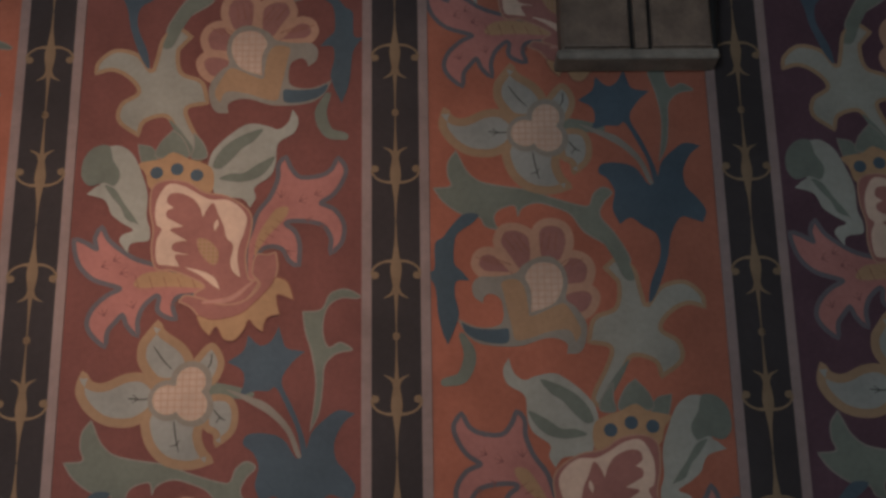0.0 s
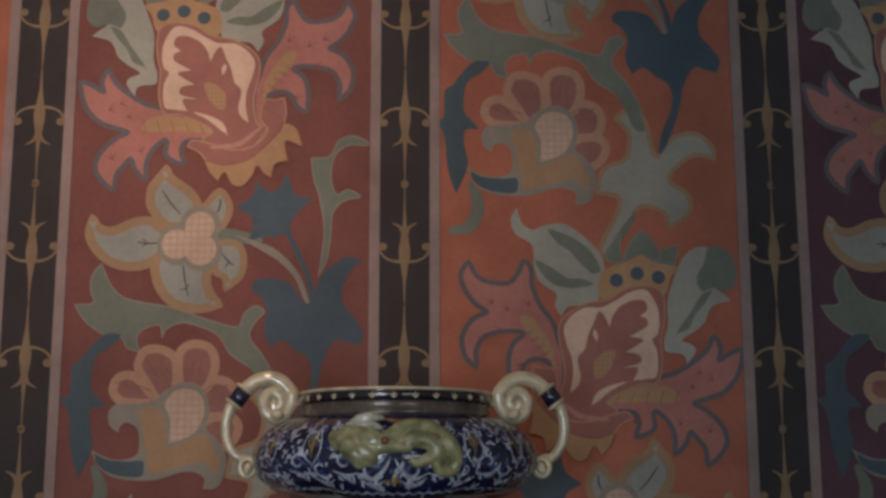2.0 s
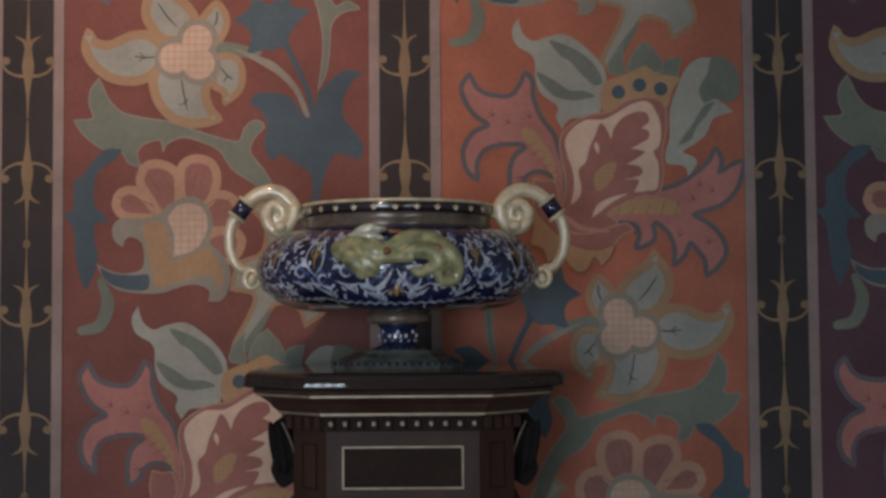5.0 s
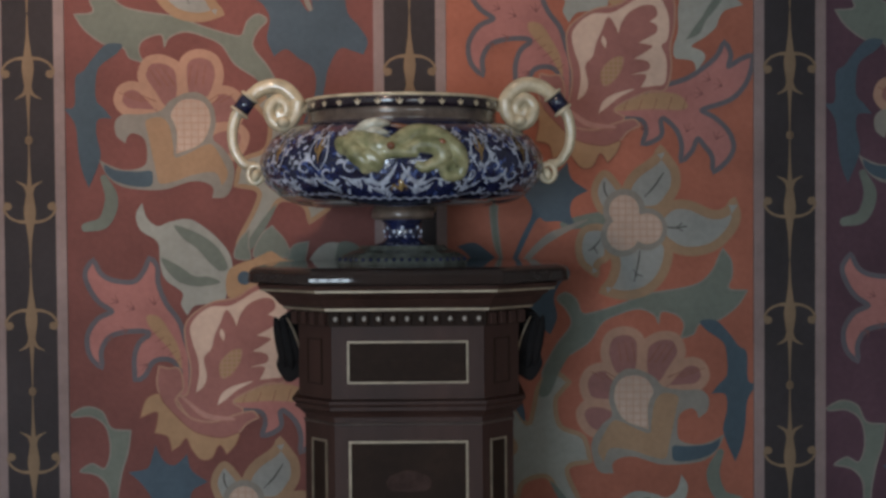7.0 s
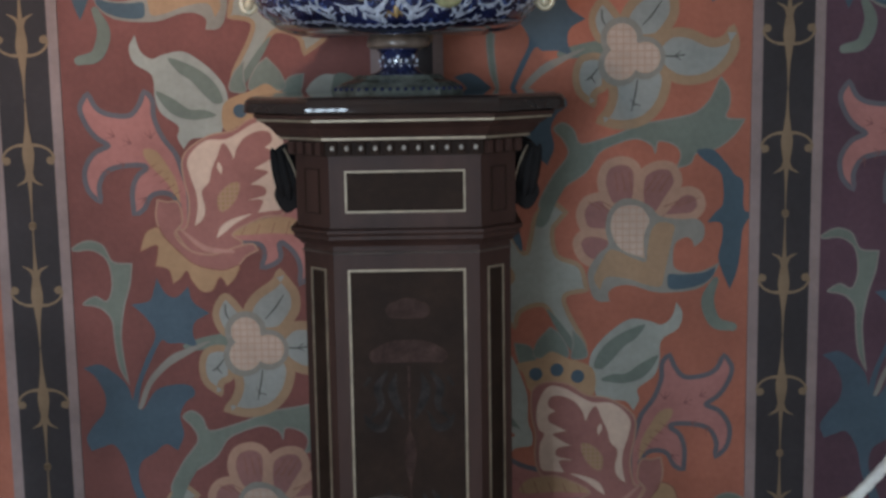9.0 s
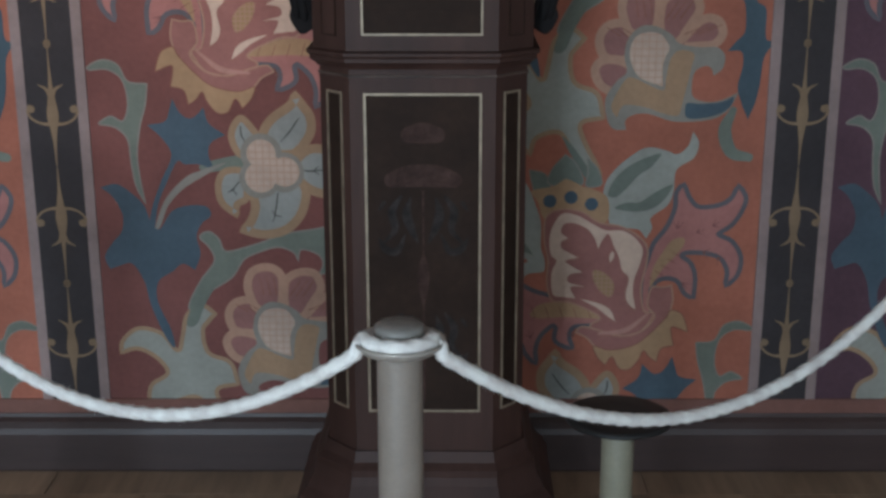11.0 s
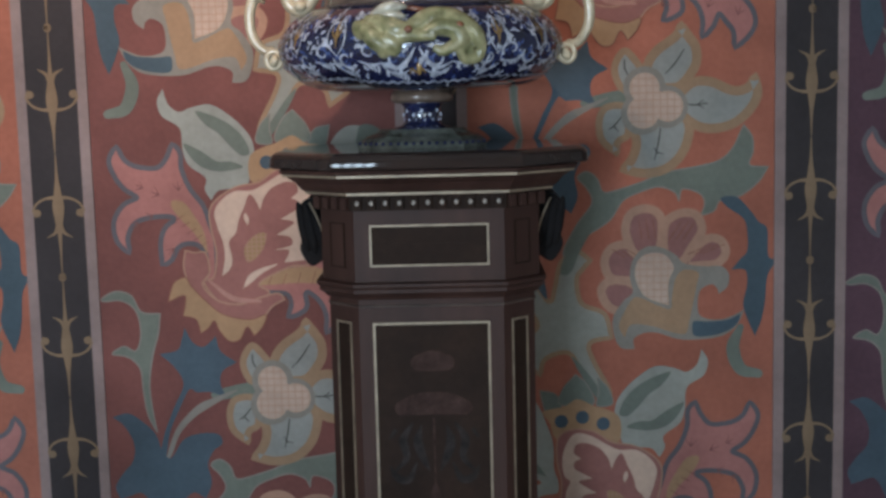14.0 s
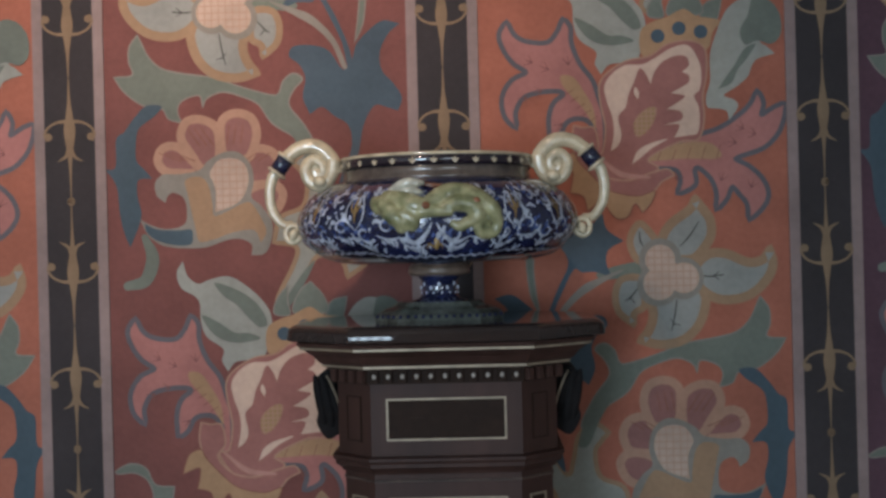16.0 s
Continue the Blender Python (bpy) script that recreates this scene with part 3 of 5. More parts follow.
def painted_trefoil_flower():
    m = Motif()
    m.patch("grey_green", [(-0, 0.457), (0.06, 0.45), (0.112, 0.431), (0.095, 0.415), (0.044, 0.419), (0.001, 0.422)])
    m.patch("petal", [(-0.329, 0.488, 1), (-0.309, 0.46), (-0.273, 0.454), (-0.219, 0.477), (-0.172, 0.477), (-0.137, 0.446), (-0.127, 0.407), (-0.151, 0.381), (-0.194, 0.356), (-0.246, 0.355), (-0.289, 0.372), (-0.324, 0.407), (-0.339, 0.444)], "sand", 0.024)
    m.patch("petal", [(-0.142, 0.62, 1), (-0.127, 0.592), (-0.08, 0.558), (-0.055, 0.521), (-0.056, 0.477), (-0.094, 0.459), (-0.137, 0.461), (-0.164, 0.486), (-0.184, 0.521), (-0.183, 0.561), (-0.167, 0.587)], "sand", 0.024)
    m.patch("petal", [(-0.002, 0.559), (0.021, 0.535), (0.027, 0.501), (0.008, 0.461), (-0.022, 0.463), (-0.044, 0.503), (-0.031, 0.531)], "sand", 0.018)
    m.patch("petal", [(0.009, 0.422), (0.052, 0.415), (0.068, 0.376), (0.059, 0.33), (0.019, 0.296, 1), (0.016, 0.326), (-0.01, 0.345), (-0.007, 0.398)], "sand", 0.018)
    m.patch("petal", [(-0.136, 0.398), (-0.076, 0.398), (-0.024, 0.372), (-0.026, 0.321), (-0.014, 0.285), (0.009, 0.257, 1), (-0.047, 0.243), (-0.107, 0.255), (-0.148, 0.294), (-0.166, 0.346), (-0.161, 0.381)], "sand", 0.024)
    m.blade("vein", [(-0.209, 0.42), (-0.175, 0.417), (-0.152, 0.42)], [0.003, 0.004, 0.002])
    m.blade("vein", [(-0.15, 0.556), (-0.126, 0.521), (-0.102, 0.496)], [0.003, 0.004, 0.002])
    m.blade("vein", [(-0.09, 0.359), (-0.084, 0.32), (-0.075, 0.281)], [0.003, 0.004, 0.002])
    m.blade("vein", [(0, 0.534), (-0.001, 0.512), (-0.011, 0.492)], [0.003, 0.004, 0.002])
    m.blade("vein", [(0.01, 0.389), (0.029, 0.367), (0.041, 0.361)], [0.003, 0.004, 0.002])
    m.blade("vein", [(-0.198, 0.429), (-0.183, 0.417)], [0.002, 0.003])
    m.blade("vein", [(-0.199, 0.409), (-0.184, 0.417)], [0.002, 0.003])
    m.blade("vein", [(-0.097, 0.295), (-0.08, 0.3)], [0.002, 0.003])
    m.blade("vein", [(-0.074, 0.311), (-0.082, 0.297)], [0.002, 0.003])
    m.blade("vein", [(0.017, 0.354), (0.027, 0.368)], [0.002, 0.003])
    m.disc("halo", [(-0.05, 0.463)], [0.108])
    m.disc("halo", [(-0.106, 0.414)], [0.108])
    m.disc("halo", [(-0.044, 0.398)], [0.108])
    m.disc("halo", [(-0.066, 0.426)], [0.09])
    m.disc("bead", [(-0.05, 0.463)], [0.076])
    m.disc("bead", [(-0.109, 0.415)], [0.078])
    m.disc("bead", [(-0.047, 0.401)], [0.082])
    m.disc("bead", [(-0.068, 0.426)], [0.07])
    return m.build("painted_trefoil_flower")


def painted_green_scroll():
    m = Motif()
    m.patch("grey_green", [(-0.301, 0.365, 1), (-0.323, 0.333), (-0.325, 0.294), (-0.317, 0.262), (-0.365, 0.257, 1), (-0.338, 0.217), (-0.291, 0.182), (-0.242, 0.172), (-0.226, 0.146), (-0.191, 0.134, 1), (-0.202, 0.167), (-0.188, 0.192), (-0.146, 0.204), (-0.137, 0.172, 1), (-0.125, 0.196), (-0.085, 0.211), (-0.033, 0.197), (0.007, 0.176), (0.04, 0.128), (0.1, 0.087), (0.148, 0.036), (0.16, 0.053), (0.124, 0.121), (0.086, 0.173), (0.098, 0.211), (0.122, 0.239), (0.098, 0.255), (0.071, 0.236), (0.059, 0.205), (0.037, 0.202), (-0.038, 0.224), (-0.106, 0.249), (-0.19, 0.263), (-0.241, 0.277), (-0.273, 0.307), (-0.291, 0.344)], "halo", 0.004)
    m.patch("grey_green", [(0.059, 0.204), (0.043, 0.155), (0.078, 0.114), (0.115, 0.054), (0.142, -0.005), (0.169, -0.005), (0.153, 0.046), (0.126, 0.089), (0.086, 0.163)])
    return m.build("painted_green_scroll")


def painted_round_flower():
    m = Motif()
    m.patch("petalround", [(0.067, -0.056), (0.049, -0.028), (0.009, -0.025), (-0.029, -0.043), (-0.036, -0.088), (0.008, -0.112), (0.048, -0.097)], "peach", 0.022)
    m.patch("petalround", [(0.058, 0.024), (0.037, 0.06), (-0.009, 0.067), (-0.045, 0.039), (-0.038, -0.025), (0.009, -0.031), (0.045, -0.02)], "peach", 0.022)
    m.patch("petalround", [(-0.259, 0.036), (-0.251, 0.067), (-0.227, 0.08), (-0.2, 0.075), (-0.177, 0.053), (-0.143, 0.007), (-0.208, 0.004), (-0.24, 0.01)], "peach", 0.022)
    m.patch("petalround", [(-0.197, 0.113), (-0.181, 0.141), (-0.147, 0.147), (-0.113, 0.134), (-0.097, 0.113), (-0.093, 0.066), (-0.102, 0.03), (-0.143, 0.013), (-0.173, 0.053), (-0.196, 0.089)], "peach", 0.022)
    m.patch("petalround", [(-0.096, 0.119), (-0.081, 0.15), (-0.048, 0.16), (-0.012, 0.147), (0.003, 0.114), (-0.001, 0.078), (-0.025, 0.036), (-0.085, 0.042)], "peach", 0.022)
    for dx, dz in ((-0.146, 0.058), (-0.078, 0.112), (0.019, 0.118), (0.080, 0.052)):
        for o in (-0.018, 0.0, 0.018):
            m.blade("streak", [(-0.073 + dx * 0.72 + o, -0.005 + dz * 0.72), (-0.073 + dx * 1.12 + o, -0.005 + dz * 1.12)], [0.003, 0.002])
    m.patch("blueleaf", [(-0.243, 0.179), (-0.26, 0.155), (-0.299, 0.127), (-0.31, 0.097), (-0.311, 0.043), (-0.291, 0.019), (-0.271, -0.006, 1), (-0.306, -0.008), (-0.311, -0.045), (-0.301, -0.093), (-0.309, -0.128), (-0.332, -0.181, 1), (-0.348, -0.139), (-0.357, -0.092), (-0.364, -0.022), (-0.392, 0.02, 1), (-0.365, 0.027), (-0.362, 0.097), (-0.34, 0.116), (-0.319, 0.145), (-0.283, 0.181)])
    m.patch("halo", [(-0.238, -0.069, 1), (-0.261, -0.049), (-0.264, -0.016), (-0.243, 0.004), (-0.202, 0.004), (-0.149, 0.013), (-0.126, 0.037), (-0.085, 0.057), (-0.048, 0.056), (-0.018, 0.025), (-0.01, -0.019), (-0.017, -0.059), (0.008, -0.083), (0.035, -0.129), (0.028, -0.182), (0.01, -0.206), (-0.021, -0.208, 1), (-0.019, -0.182), (-0.044, -0.167), (-0.08, -0.167), (-0.132, -0.184), (-0.173, -0.187), (-0.22, -0.184), (-0.255, -0.175), (-0.285, -0.151), (-0.306, -0.109, 1), (-0.28, -0.123), (-0.25, -0.134), (-0.215, -0.134), (-0.189, -0.122), (-0.184, -0.093), (-0.191, -0.058), (-0.217, -0.043), (-0.233, -0.052)])
    m.patch("body", [(-0.186, -0.012), (-0.148, -0.004), (-0.127, -0.027), (-0.118, -0.076), (-0.114, -0.105), (-0.081, -0.095), (-0.039, -0.075), (-0.016, -0.077), (0.014, -0.129), (0.018, -0.154), (0.004, -0.177, 1), (-0.013, -0.144), (-0.068, -0.149), (-0.115, -0.165), (-0.153, -0.17), (-0.162, -0.14), (-0.172, -0.093), (-0.181, -0.046)])
    m.patch("blueleaf", [(-0.294, -0.121, 1), (-0.261, -0.136), (-0.209, -0.14), (-0.176, -0.138), (-0.17, -0.153), (-0.177, -0.177), (-0.22, -0.177), (-0.266, -0.163), (-0.289, -0.142)])
    m.patch("bead", [(-0.123, 0.003), (-0.102, 0.035), (-0.067, 0.042), (-0.036, 0.029), (-0.023, -0.005), (-0.032, -0.047), (-0.057, -0.076), (-0.111, -0.096, 1), (-0.108, -0.052), (-0.113, -0.023)])
    m.blade("grey_green", [(-0.294, -0.156), (-0.275, -0.21), (-0.295, -0.266), (-0.341, -0.28)], [0.004, 0.03, 0.028, 0.019])
    return m.build("painted_round_flower")


def painted_lily():
    m = Motif()
    m.patch("lily", [(0.088, 0.026, 1), (0.125, 0.051), (0.168, 0.023), (0.184, -0.041), (0.198, -0.078), (0.237, -0.029), (0.3, -0.014), (0.345, -0.049), (0.352, -0.087, 1), (0.305, -0.075), (0.256, -0.101), (0.23, -0.144), (0.275, -0.178), (0.28, -0.229), (0.223, -0.274, 1), (0.209, -0.231), (0.154, -0.215), (0.124, -0.252), (0.066, -0.342), (0.041, -0.323), (0.085, -0.235), (0.093, -0.191), (0.036, -0.178, 1), (0.055, -0.113), (0.113, -0.085), (0.125, -0.024), (0.11, 0.002)], "sand", 0.012)
    m.patch("leaf_green", [(0.141, -0.225), (0.108, -0.259), (0.056, -0.336), (0.074, -0.342), (0.12, -0.272)])
    return m.build("painted_lily")


MOTIFS = [("painted_palmette", painted_palmette()), ("painted_blue_flowers", painted_blue_flowers()), ("painted_trefoil_flower", painted_trefoil_flower()),
          ("painted_green_scroll", painted_green_scroll()), ("painted_round_flower", painted_round_flower()), ("painted_lily", painted_lily())]
# half repeats of the pattern, every other one mirrored: (mirrored, sideways, height)
PHASE_A = [(-1, 0.0, 3.288), (1, 0.0, 1.866), (-1, 0.0, 0.424), (1, 0.0, -1.0)]
PHASE_B = [(-1, 0.0, 3.99), (1, -0.014, 2.598), (-1, 0.010, 1.157), (1, 0.006, -0.278)]


def trimmed(me):
    """True height range of a motif."""
    zs = [v.co.z for v in me.vertices]
    return min(zs), max(zs)


def paint_panel(index, ground, phase):
    x = FIRST + PITCH * (index + 0.5)
    half = (PITCH - BAND) / 2
    panel = part("painted_panel", box_mesh(x - half, x + half, -0.001, 0.0, WALL_LOW, WALL_TOP), ground, wall)
    for side, shift, z in phase:
        for name, me in MOTIFS:
            lo, hi = trimmed(me)
            if z + hi < WALL_LOW + 0.02 or z + lo > 3.75:
                continue
            use = me
            if z + lo < WALL_LOW:
                bm = bmesh.new()
                bm.from_mesh(me)
                bmesh.ops.bisect_plane(bm, geom=[*bm.verts, *bm.edges, *bm.faces], plane_co=(0, 0, WALL_LOW - z), plane_no=(0, 0, -1), clear_outer=True)
                use = me.copy()
                bm.to_mesh(use)
                bm.free()
                if not use.polygons:
                    continue
            shared(name, use, panel, Matrix.Translation((x + shift, 0, z)) @ Matrix.Diagonal((side, 1, 1, 1)))


paint_panel(-1, MAROON, PHASE_A)
paint_panel(0, ORANGE, PHASE_B)
paint_panel(1, PURPLE, PHASE_A)
paint_panel(-2, ORANGE, PHASE_B)
paint_panel(2, ORANGE, PHASE_B)
paint_panel(-3, MAROON, PHASE_A)


def border_ornament():
    """Half a repeat of the gilt border: a spindle with two scrolls and two horns, seen with its horns up."""
    m = Motif()
    m.blade("gilt", [(0, -0.155), (0, -0.10), (0, -0.055), (0, -0.02), (0, 0.04), (0, 0.10), (0, 0.155)], [0.003, 0.008, 0.020, 0.030, 0.013, 0.005, 0.003])
    for s in (-1, 1):
        m.blade("gilt", [(0, -0.046), (s * 0.028, -0.045), (s * 0.052, -0.034), (s * 0.064, -0.016), (s * 0.060, 0.002)], [0.012, 0.007, 0.006, 0.007, 0.005])
        m.disc("gilt", [(s * 0.055, -0.007)], [0.020])
        m.blade("gilt", [(0, 0.012), (s * 0.010, 0.042), (s * 0.032, 0.056)], [0.012, 0.009, 0.002])
    m.disc("gilt", [(0, 0.158)], [0.019])
    return m.build("gilt_ornament")


ORNAMENT = border_ornament()
for i in range(-3, 4):
    x = FIRST + PITCH * i
    band = part("painted_border", box_mesh(x - BAND / 2 + 0.0148, x + BAND / 2 - 0.0148, -0.0055, 0.0, WALL_LOW, WALL_TOP), BLACK, wall)
    for s in (-1, 1):
        a, b = sorted((x + s * (BAND / 2 - 0.015), x + s * (BAND / 2 + 0.0115)))
        part("pale_line", box_mesh(a, b, -0.0062, 0.0, WALL_LOW, WALL_TOP), LINE, band)
    for k in range(0, 12):
        z = 1.62 + 0.504 + 0.635 * (k // 2 - 3) + (0.158 if k % 2 else -0.158)
        if z - 0.16 < WALL_LOW or z > 3.7:
            continue
        shared("gilt_ornament", ORNAMENT, band, pose(x, -0.0045, z) @ Matrix.Diagonal((1, 1, -1 if k % 2 == 0 else 1, 1)))

# ---- pedestal ----
ped = thing("pedestal", -0.051, -0.34, 0.0, "tall ebonised wooden pedestal with brass inlay and dentil cornice", "pedestal", turn=-0.5)


def octagon(half, front, depth, cut):
    """Plan with cut corners; front: half the front face."""
    return [(-front, -depth), (front, -depth), (half, -depth + cut), (half, depth - cut), (front, depth), (-front, depth), (-half, depth - cut), (-half, -depth + cut)]


def plan(grow):
    return octagon(0.227 + grow, 0.157 + grow * 0.35, 0.20 + grow, 0.075 + grow * 0.35)


def soft_corners(outline, r=0.022, n=4):
    """An outline with its side corners worn round."""
    out = []
    for i, p in enumerate(outline):
        if i in (0, 1, 4, 5):
            out.append(p)
            continue
        p, a, b = Vector(p), Vector(outline[i - 1]), Vector(outline[(i + 1) % len(outline)])
        a, b = p + (a - p).normalized() * r, p + (b - p).normalized() * r
        for k in range(n + 1):
            u = k / n
            out.append(tuple(a.lerp(p, u).lerp(p.lerp(b, u), u)))
    return out


T0 = 1.512                # top of the slab


def slab_edge():
    """Heights and insets of the edge: a small arris, a long face that leans back a little, a rounded upper edge."""
    out = [(T0 - 0.0418 - 0.0045 * math.cos(q), 0.012 * (math.sin(q) - 1)) for q in np.linspace(0.0, 1.45, 6)]
    z, g = T0 - 0.0415, 0.0
    for k in range(7):
        out.append((z, g))
        z += 0.003
        g -= 0.003 * math.tan(radians(4.6 + 0.9 * k))
    for q in np.linspace(0.35, 1.5, 7):
        out.append((z - 0.004 + 0.0155 * math.sin(q), g - 0.026 * (1 - math.cos(q))))
    return [(min(h, T0 - 0.0090 - 0.0001 * (len(out) - i)), w) for i, (h, w) in enumerate(out)]


bm = prism(bmesh.new(), lambda g: soft_corners(octagon(0.350 + g, 0.199 + g * 0.5, 0.295 + g, 0.150 + g * 0.5)),
           slab_edge(), True)
part("top_slab", bm, SLAB, ped, "polished dark wooden slab with a rounded edge", smooth=False)
bm = prism(bmesh.new(), plan, [(T0 - 0.103, 0.036), (T0 - 0.097, 0.040), (T0 - 0.090, 0.050), (T0 - 0.075, 0.062), (T0 - 0.060, 0.082), (T0 - 0.052, 0.092), (T0 - 0.0465, 0.094)])
part("cornice", bm, EBONY, ped)
for z, g in ((T0 - 0.058, 0.0875), (T0 - 0.098, 0.0425)):
    part("inlay_line", prism(bmesh.new(), plan, [(z - 0.0025, g), (z + 0.0025, g)]), INLAY, ped, "thin brass line")
part("dentil_band", prism(bmesh.new(), plan, [(T0 - 0.135, 0.024), (T0 - 0.1035, 0.024)]), EBONY_DARK, ped)
dentil = box_mesh(-0.0085, 0.0085, -0.010, 0.003, -0.013, 0.013, 0.0015)
dent_me = bpy.data.meshes.new("dentil")
dentil.to_mesh(dent_me)
dentil.free()
dent_me.materials.append(EBONY)
front_me = dent_me.copy()
front_me.materials[0] = EBONY_DARK
bm = bmesh.new()
blob(bm, 0, 0, 0, 0.0045, 0.004, 0.0055)
stud_me = bpy.data.meshes.new("stud")
bm.to_mesh(stud_me)
bm.free()
stud_me.materials.append(STUD)
corners = plan(0.024)
for a, b, count in ((7, 0, 4), (0, 1, 11), (1, 2, 4)):
    p, q = Vector((*corners[a], 0)), Vector((*corners[b], 0))
    turn = math.degrees(math.atan2((q - p).y, (q - p).x))
    for i in range(count):
        c = p.lerp(q, (i + 0.5) / count)
        d = shared("dentil", front_me if count > 5 else dent_me, ped, pose(c.x, c.y, T0 - 0.119, 0, 0, turn))
        if count > 5:
            shared("stud", stud_me, d, pose(0, -0.012, 0.001))
part("frieze", prism(bmesh.new(), plan, [(T0 - 0.290, 0.012), (T0 - 0.135, 0.012)]), EBONY, ped)


def inlay_frame(name, w, h, t, proud, parent, m, mat=INLAY):
    bm = bmesh.new()
    box(bm, -w / 2, -w / 2 + t, -proud, 0.002, -h / 2, h / 2)
    box(bm, w / 2 - t, w / 2, -proud, 0.002, -h / 2, h / 2)
    box(bm, -w / 2 + t, w / 2 - t, -proud, 0.002, h / 2 - t, h / 2)
    box(bm, -w / 2 + t, w / 2 - t, -proud, 0.002, -h / 2, -h / 2 + t)
    ob = part(name, bm, mat, parent)
    ob.matrix_basis = m
    return ob


FRONT_FRIEZE, FRONT_SHAFT = -0.212, -0.200
bm = box_mesh(-0.125, 0.125, FRONT_FRIEZE - 0.001, FRONT_FRIEZE + 0.004, T0 - 0.254, T0 - 0.170)
fp = part("frieze_panel", bm, EBONY_DARK, ped, "dark recessed panel with small lettering too faint to read")
inlay_frame("inlay_frame", 0.256, 0.090, 0.0040, 0.003, ped, pose(0, FRONT_FRIEZE, T0 - 0.212))
# faint row of carved marks in the frieze panel
for i in range(9):
    part("carved_mark", box_mesh(-0.078 + i * 0.0185, -0.066 + i * 0.0185, FRONT_FRIEZE - 0.0022, FRONT_FRIEZE, T0 - 0.220, T0 - 0.208), EBONY_DARK, fp)
part("collar_moulding", prism(bmesh.new(), plan, [(T0 - 0.330, 0.004), (T0 - 0.322, 0.010), (T0 - 0.314, 0.020), (T0 - 0.306, 0.020), (T0 - 0.300, 0.026), (T0 - 0.2935, 0.026), (T0 - 0.2902, 0.014)]), EBONY, ped)
# bead in a lighter wood tone that paints the thin highlight below the collar
part("astragal", prism(bmesh.new(), plan, [(T0 - 0.348, 0.0), (T0 - 0.3465, 0.003), (T0 - 0.3435, 0.003), (T0 - 0.342, 0.0)]), LIT_EDGE, ped, "wooden bead, coloured lighter for the highlight along it")
part("shaft", prism(bmesh.new(), plan, [(0.300, 0.0), (T0 - 0.3302, 0.0)]), EBONY, ped)
part("shaft_panel", box_mesh(-0.122, 0.122, FRONT_SHAFT - 0.001, FRONT_SHAFT + 0.004, 0.404, T0 - 0.384), EBONY_DARK, ped, "dark inlaid panel with a faint marquetry urn and foliage")
inlay_frame("inlay_frame", 0.254, T0 - 0.381 - 0.397, 0.005, 0.003, ped, pose(0, FRONT_SHAFT, (0.397 + T0 - 0.381) / 2))
sp = plan(0.0)
for a, b in ((7, 0), (1, 2)):
    p, q = Vector((*sp[a], 0)), Vector((*sp[b], 0))
    c = (p + q) / 2
    turn = math.degrees(math.atan2((q - p).y, (q - p).x))
    inlay_frame("side_inlay_frame", 0.052, T0 - 0.381 - 0.397, 0.004, 0.003, ped, pose(c.x, c.y, (0.397 + T0 - 0.381) / 2, 0, 0, turn))
    o = part("side_panel", box_mesh(-0.021, 0.021, -0.001, 0.004, 0.404, T0 - 0.388), EBONY_DARK, ped)
    o.matrix_basis = pose(c.x, c.y, 0, 0, 0, turn)
    fc = plan(0.012)
    p, q = Vector((*fc[a], 0)), Vector((*fc[b], 0))
    c = (p + q) / 2
    inlay_frame("frieze_side_frame", 0.050, 0.098, 0.003, 0.002, ped, pose(c.x, c.y, T0 - 0.212, 0, 0, turn), EBONY_DARK)
# marquetry: an urn with leaves on the shaft panel
y0 = FRONT_SHAFT - 0.0012


def flat_shapes(shapes):
    m = Motif()
    for kind, pts, ws in shapes:
        (m.blade if kind == "blade" else m.disc)("vein", pts, ws)
    return m.build("marquetry")


def marquetry(name, shapes, mat, z):
    me = flat_shapes(shapes)
    me.materials.clear()
    me.materials.append(mat)
    shared(name, me, ped, pose(0, y0 + 0.0012, z))


marquetry("marquetry_urn", [("blade", [(-0.068, -0.004), (-0.035, 0.004), (0.0, 0.006), (0.035, 0.004), (0.068, -0.004)], [0.034, 0.048, 0.050, 0.048, 0.034]),
                            ("blade", [(-0.030, 0.096), (0.0, 0.100), (0.030, 0.096)], [0.036, 0.046, 0.036])], MARQ, 0.945)
marquetry("marquetry_stem", [("blade", [(0, -0.03), (0, -0.10), (0, -0.18)], [0.006, 0.004, 0.004]),
                             ("blade", [(0, -0.175), (0, -0.21), (0, -0.25), (0, -0.29)], [0.006, 0.026, 0.022, 0.005]),
                             ("blade", [(0, -0.29), (0, -0.40), (0, -0.52)], [0.004, 0.008, 0.005])], MARQ, 0.945)
leaves = []
for s in (-1, 1):
    for low in (0.0, 0.27):
        leaves.append(("blade", [(s * 0.012, -0.145 - low), (s * 0.026, -0.115 - low), (s * 0.036, -0.080 - low), (s * 0.028, -0.045 - low)], [0.004, 0.017, 0.020, 0.004]))
        leaves.append(("blade", [(s * 0.048, -0.040 - low), (s * 0.068, -0.075 - low), (s * 0.062, -0.115 - low), (s * 0.086, -0.145 - low)], [0.006, 0.018, 0.014, 0.005]))
        leaves.append(("blade", [(s * 0.040, -0.128 - low), (s * 0.058, -0.165 - low), (s * 0.084, -0.160 - low), (s * 0.098, -0.135 - low)], [0.004, 0.016, 0.016, 0.004]))
        leaves.append(("blade", [(s * 0.086, -0.055 - low), (s * 0.096, -0.070 - low)], [0.010, 0.006]))
marquetry("marquetry_leaves", leaves, MARQ_GREY, 0.945)
bm = prism(bmesh.new(), plan, [(0.0, 0.080), (0.15, 0.080), (0.160, 0.070), (0.172, 0.070), (0.190, 0.052), (0.225, 0.034), (0.245, 0.030), (0.262, 0.030), (0.275, 0.014), (0.3002, 0.006)])
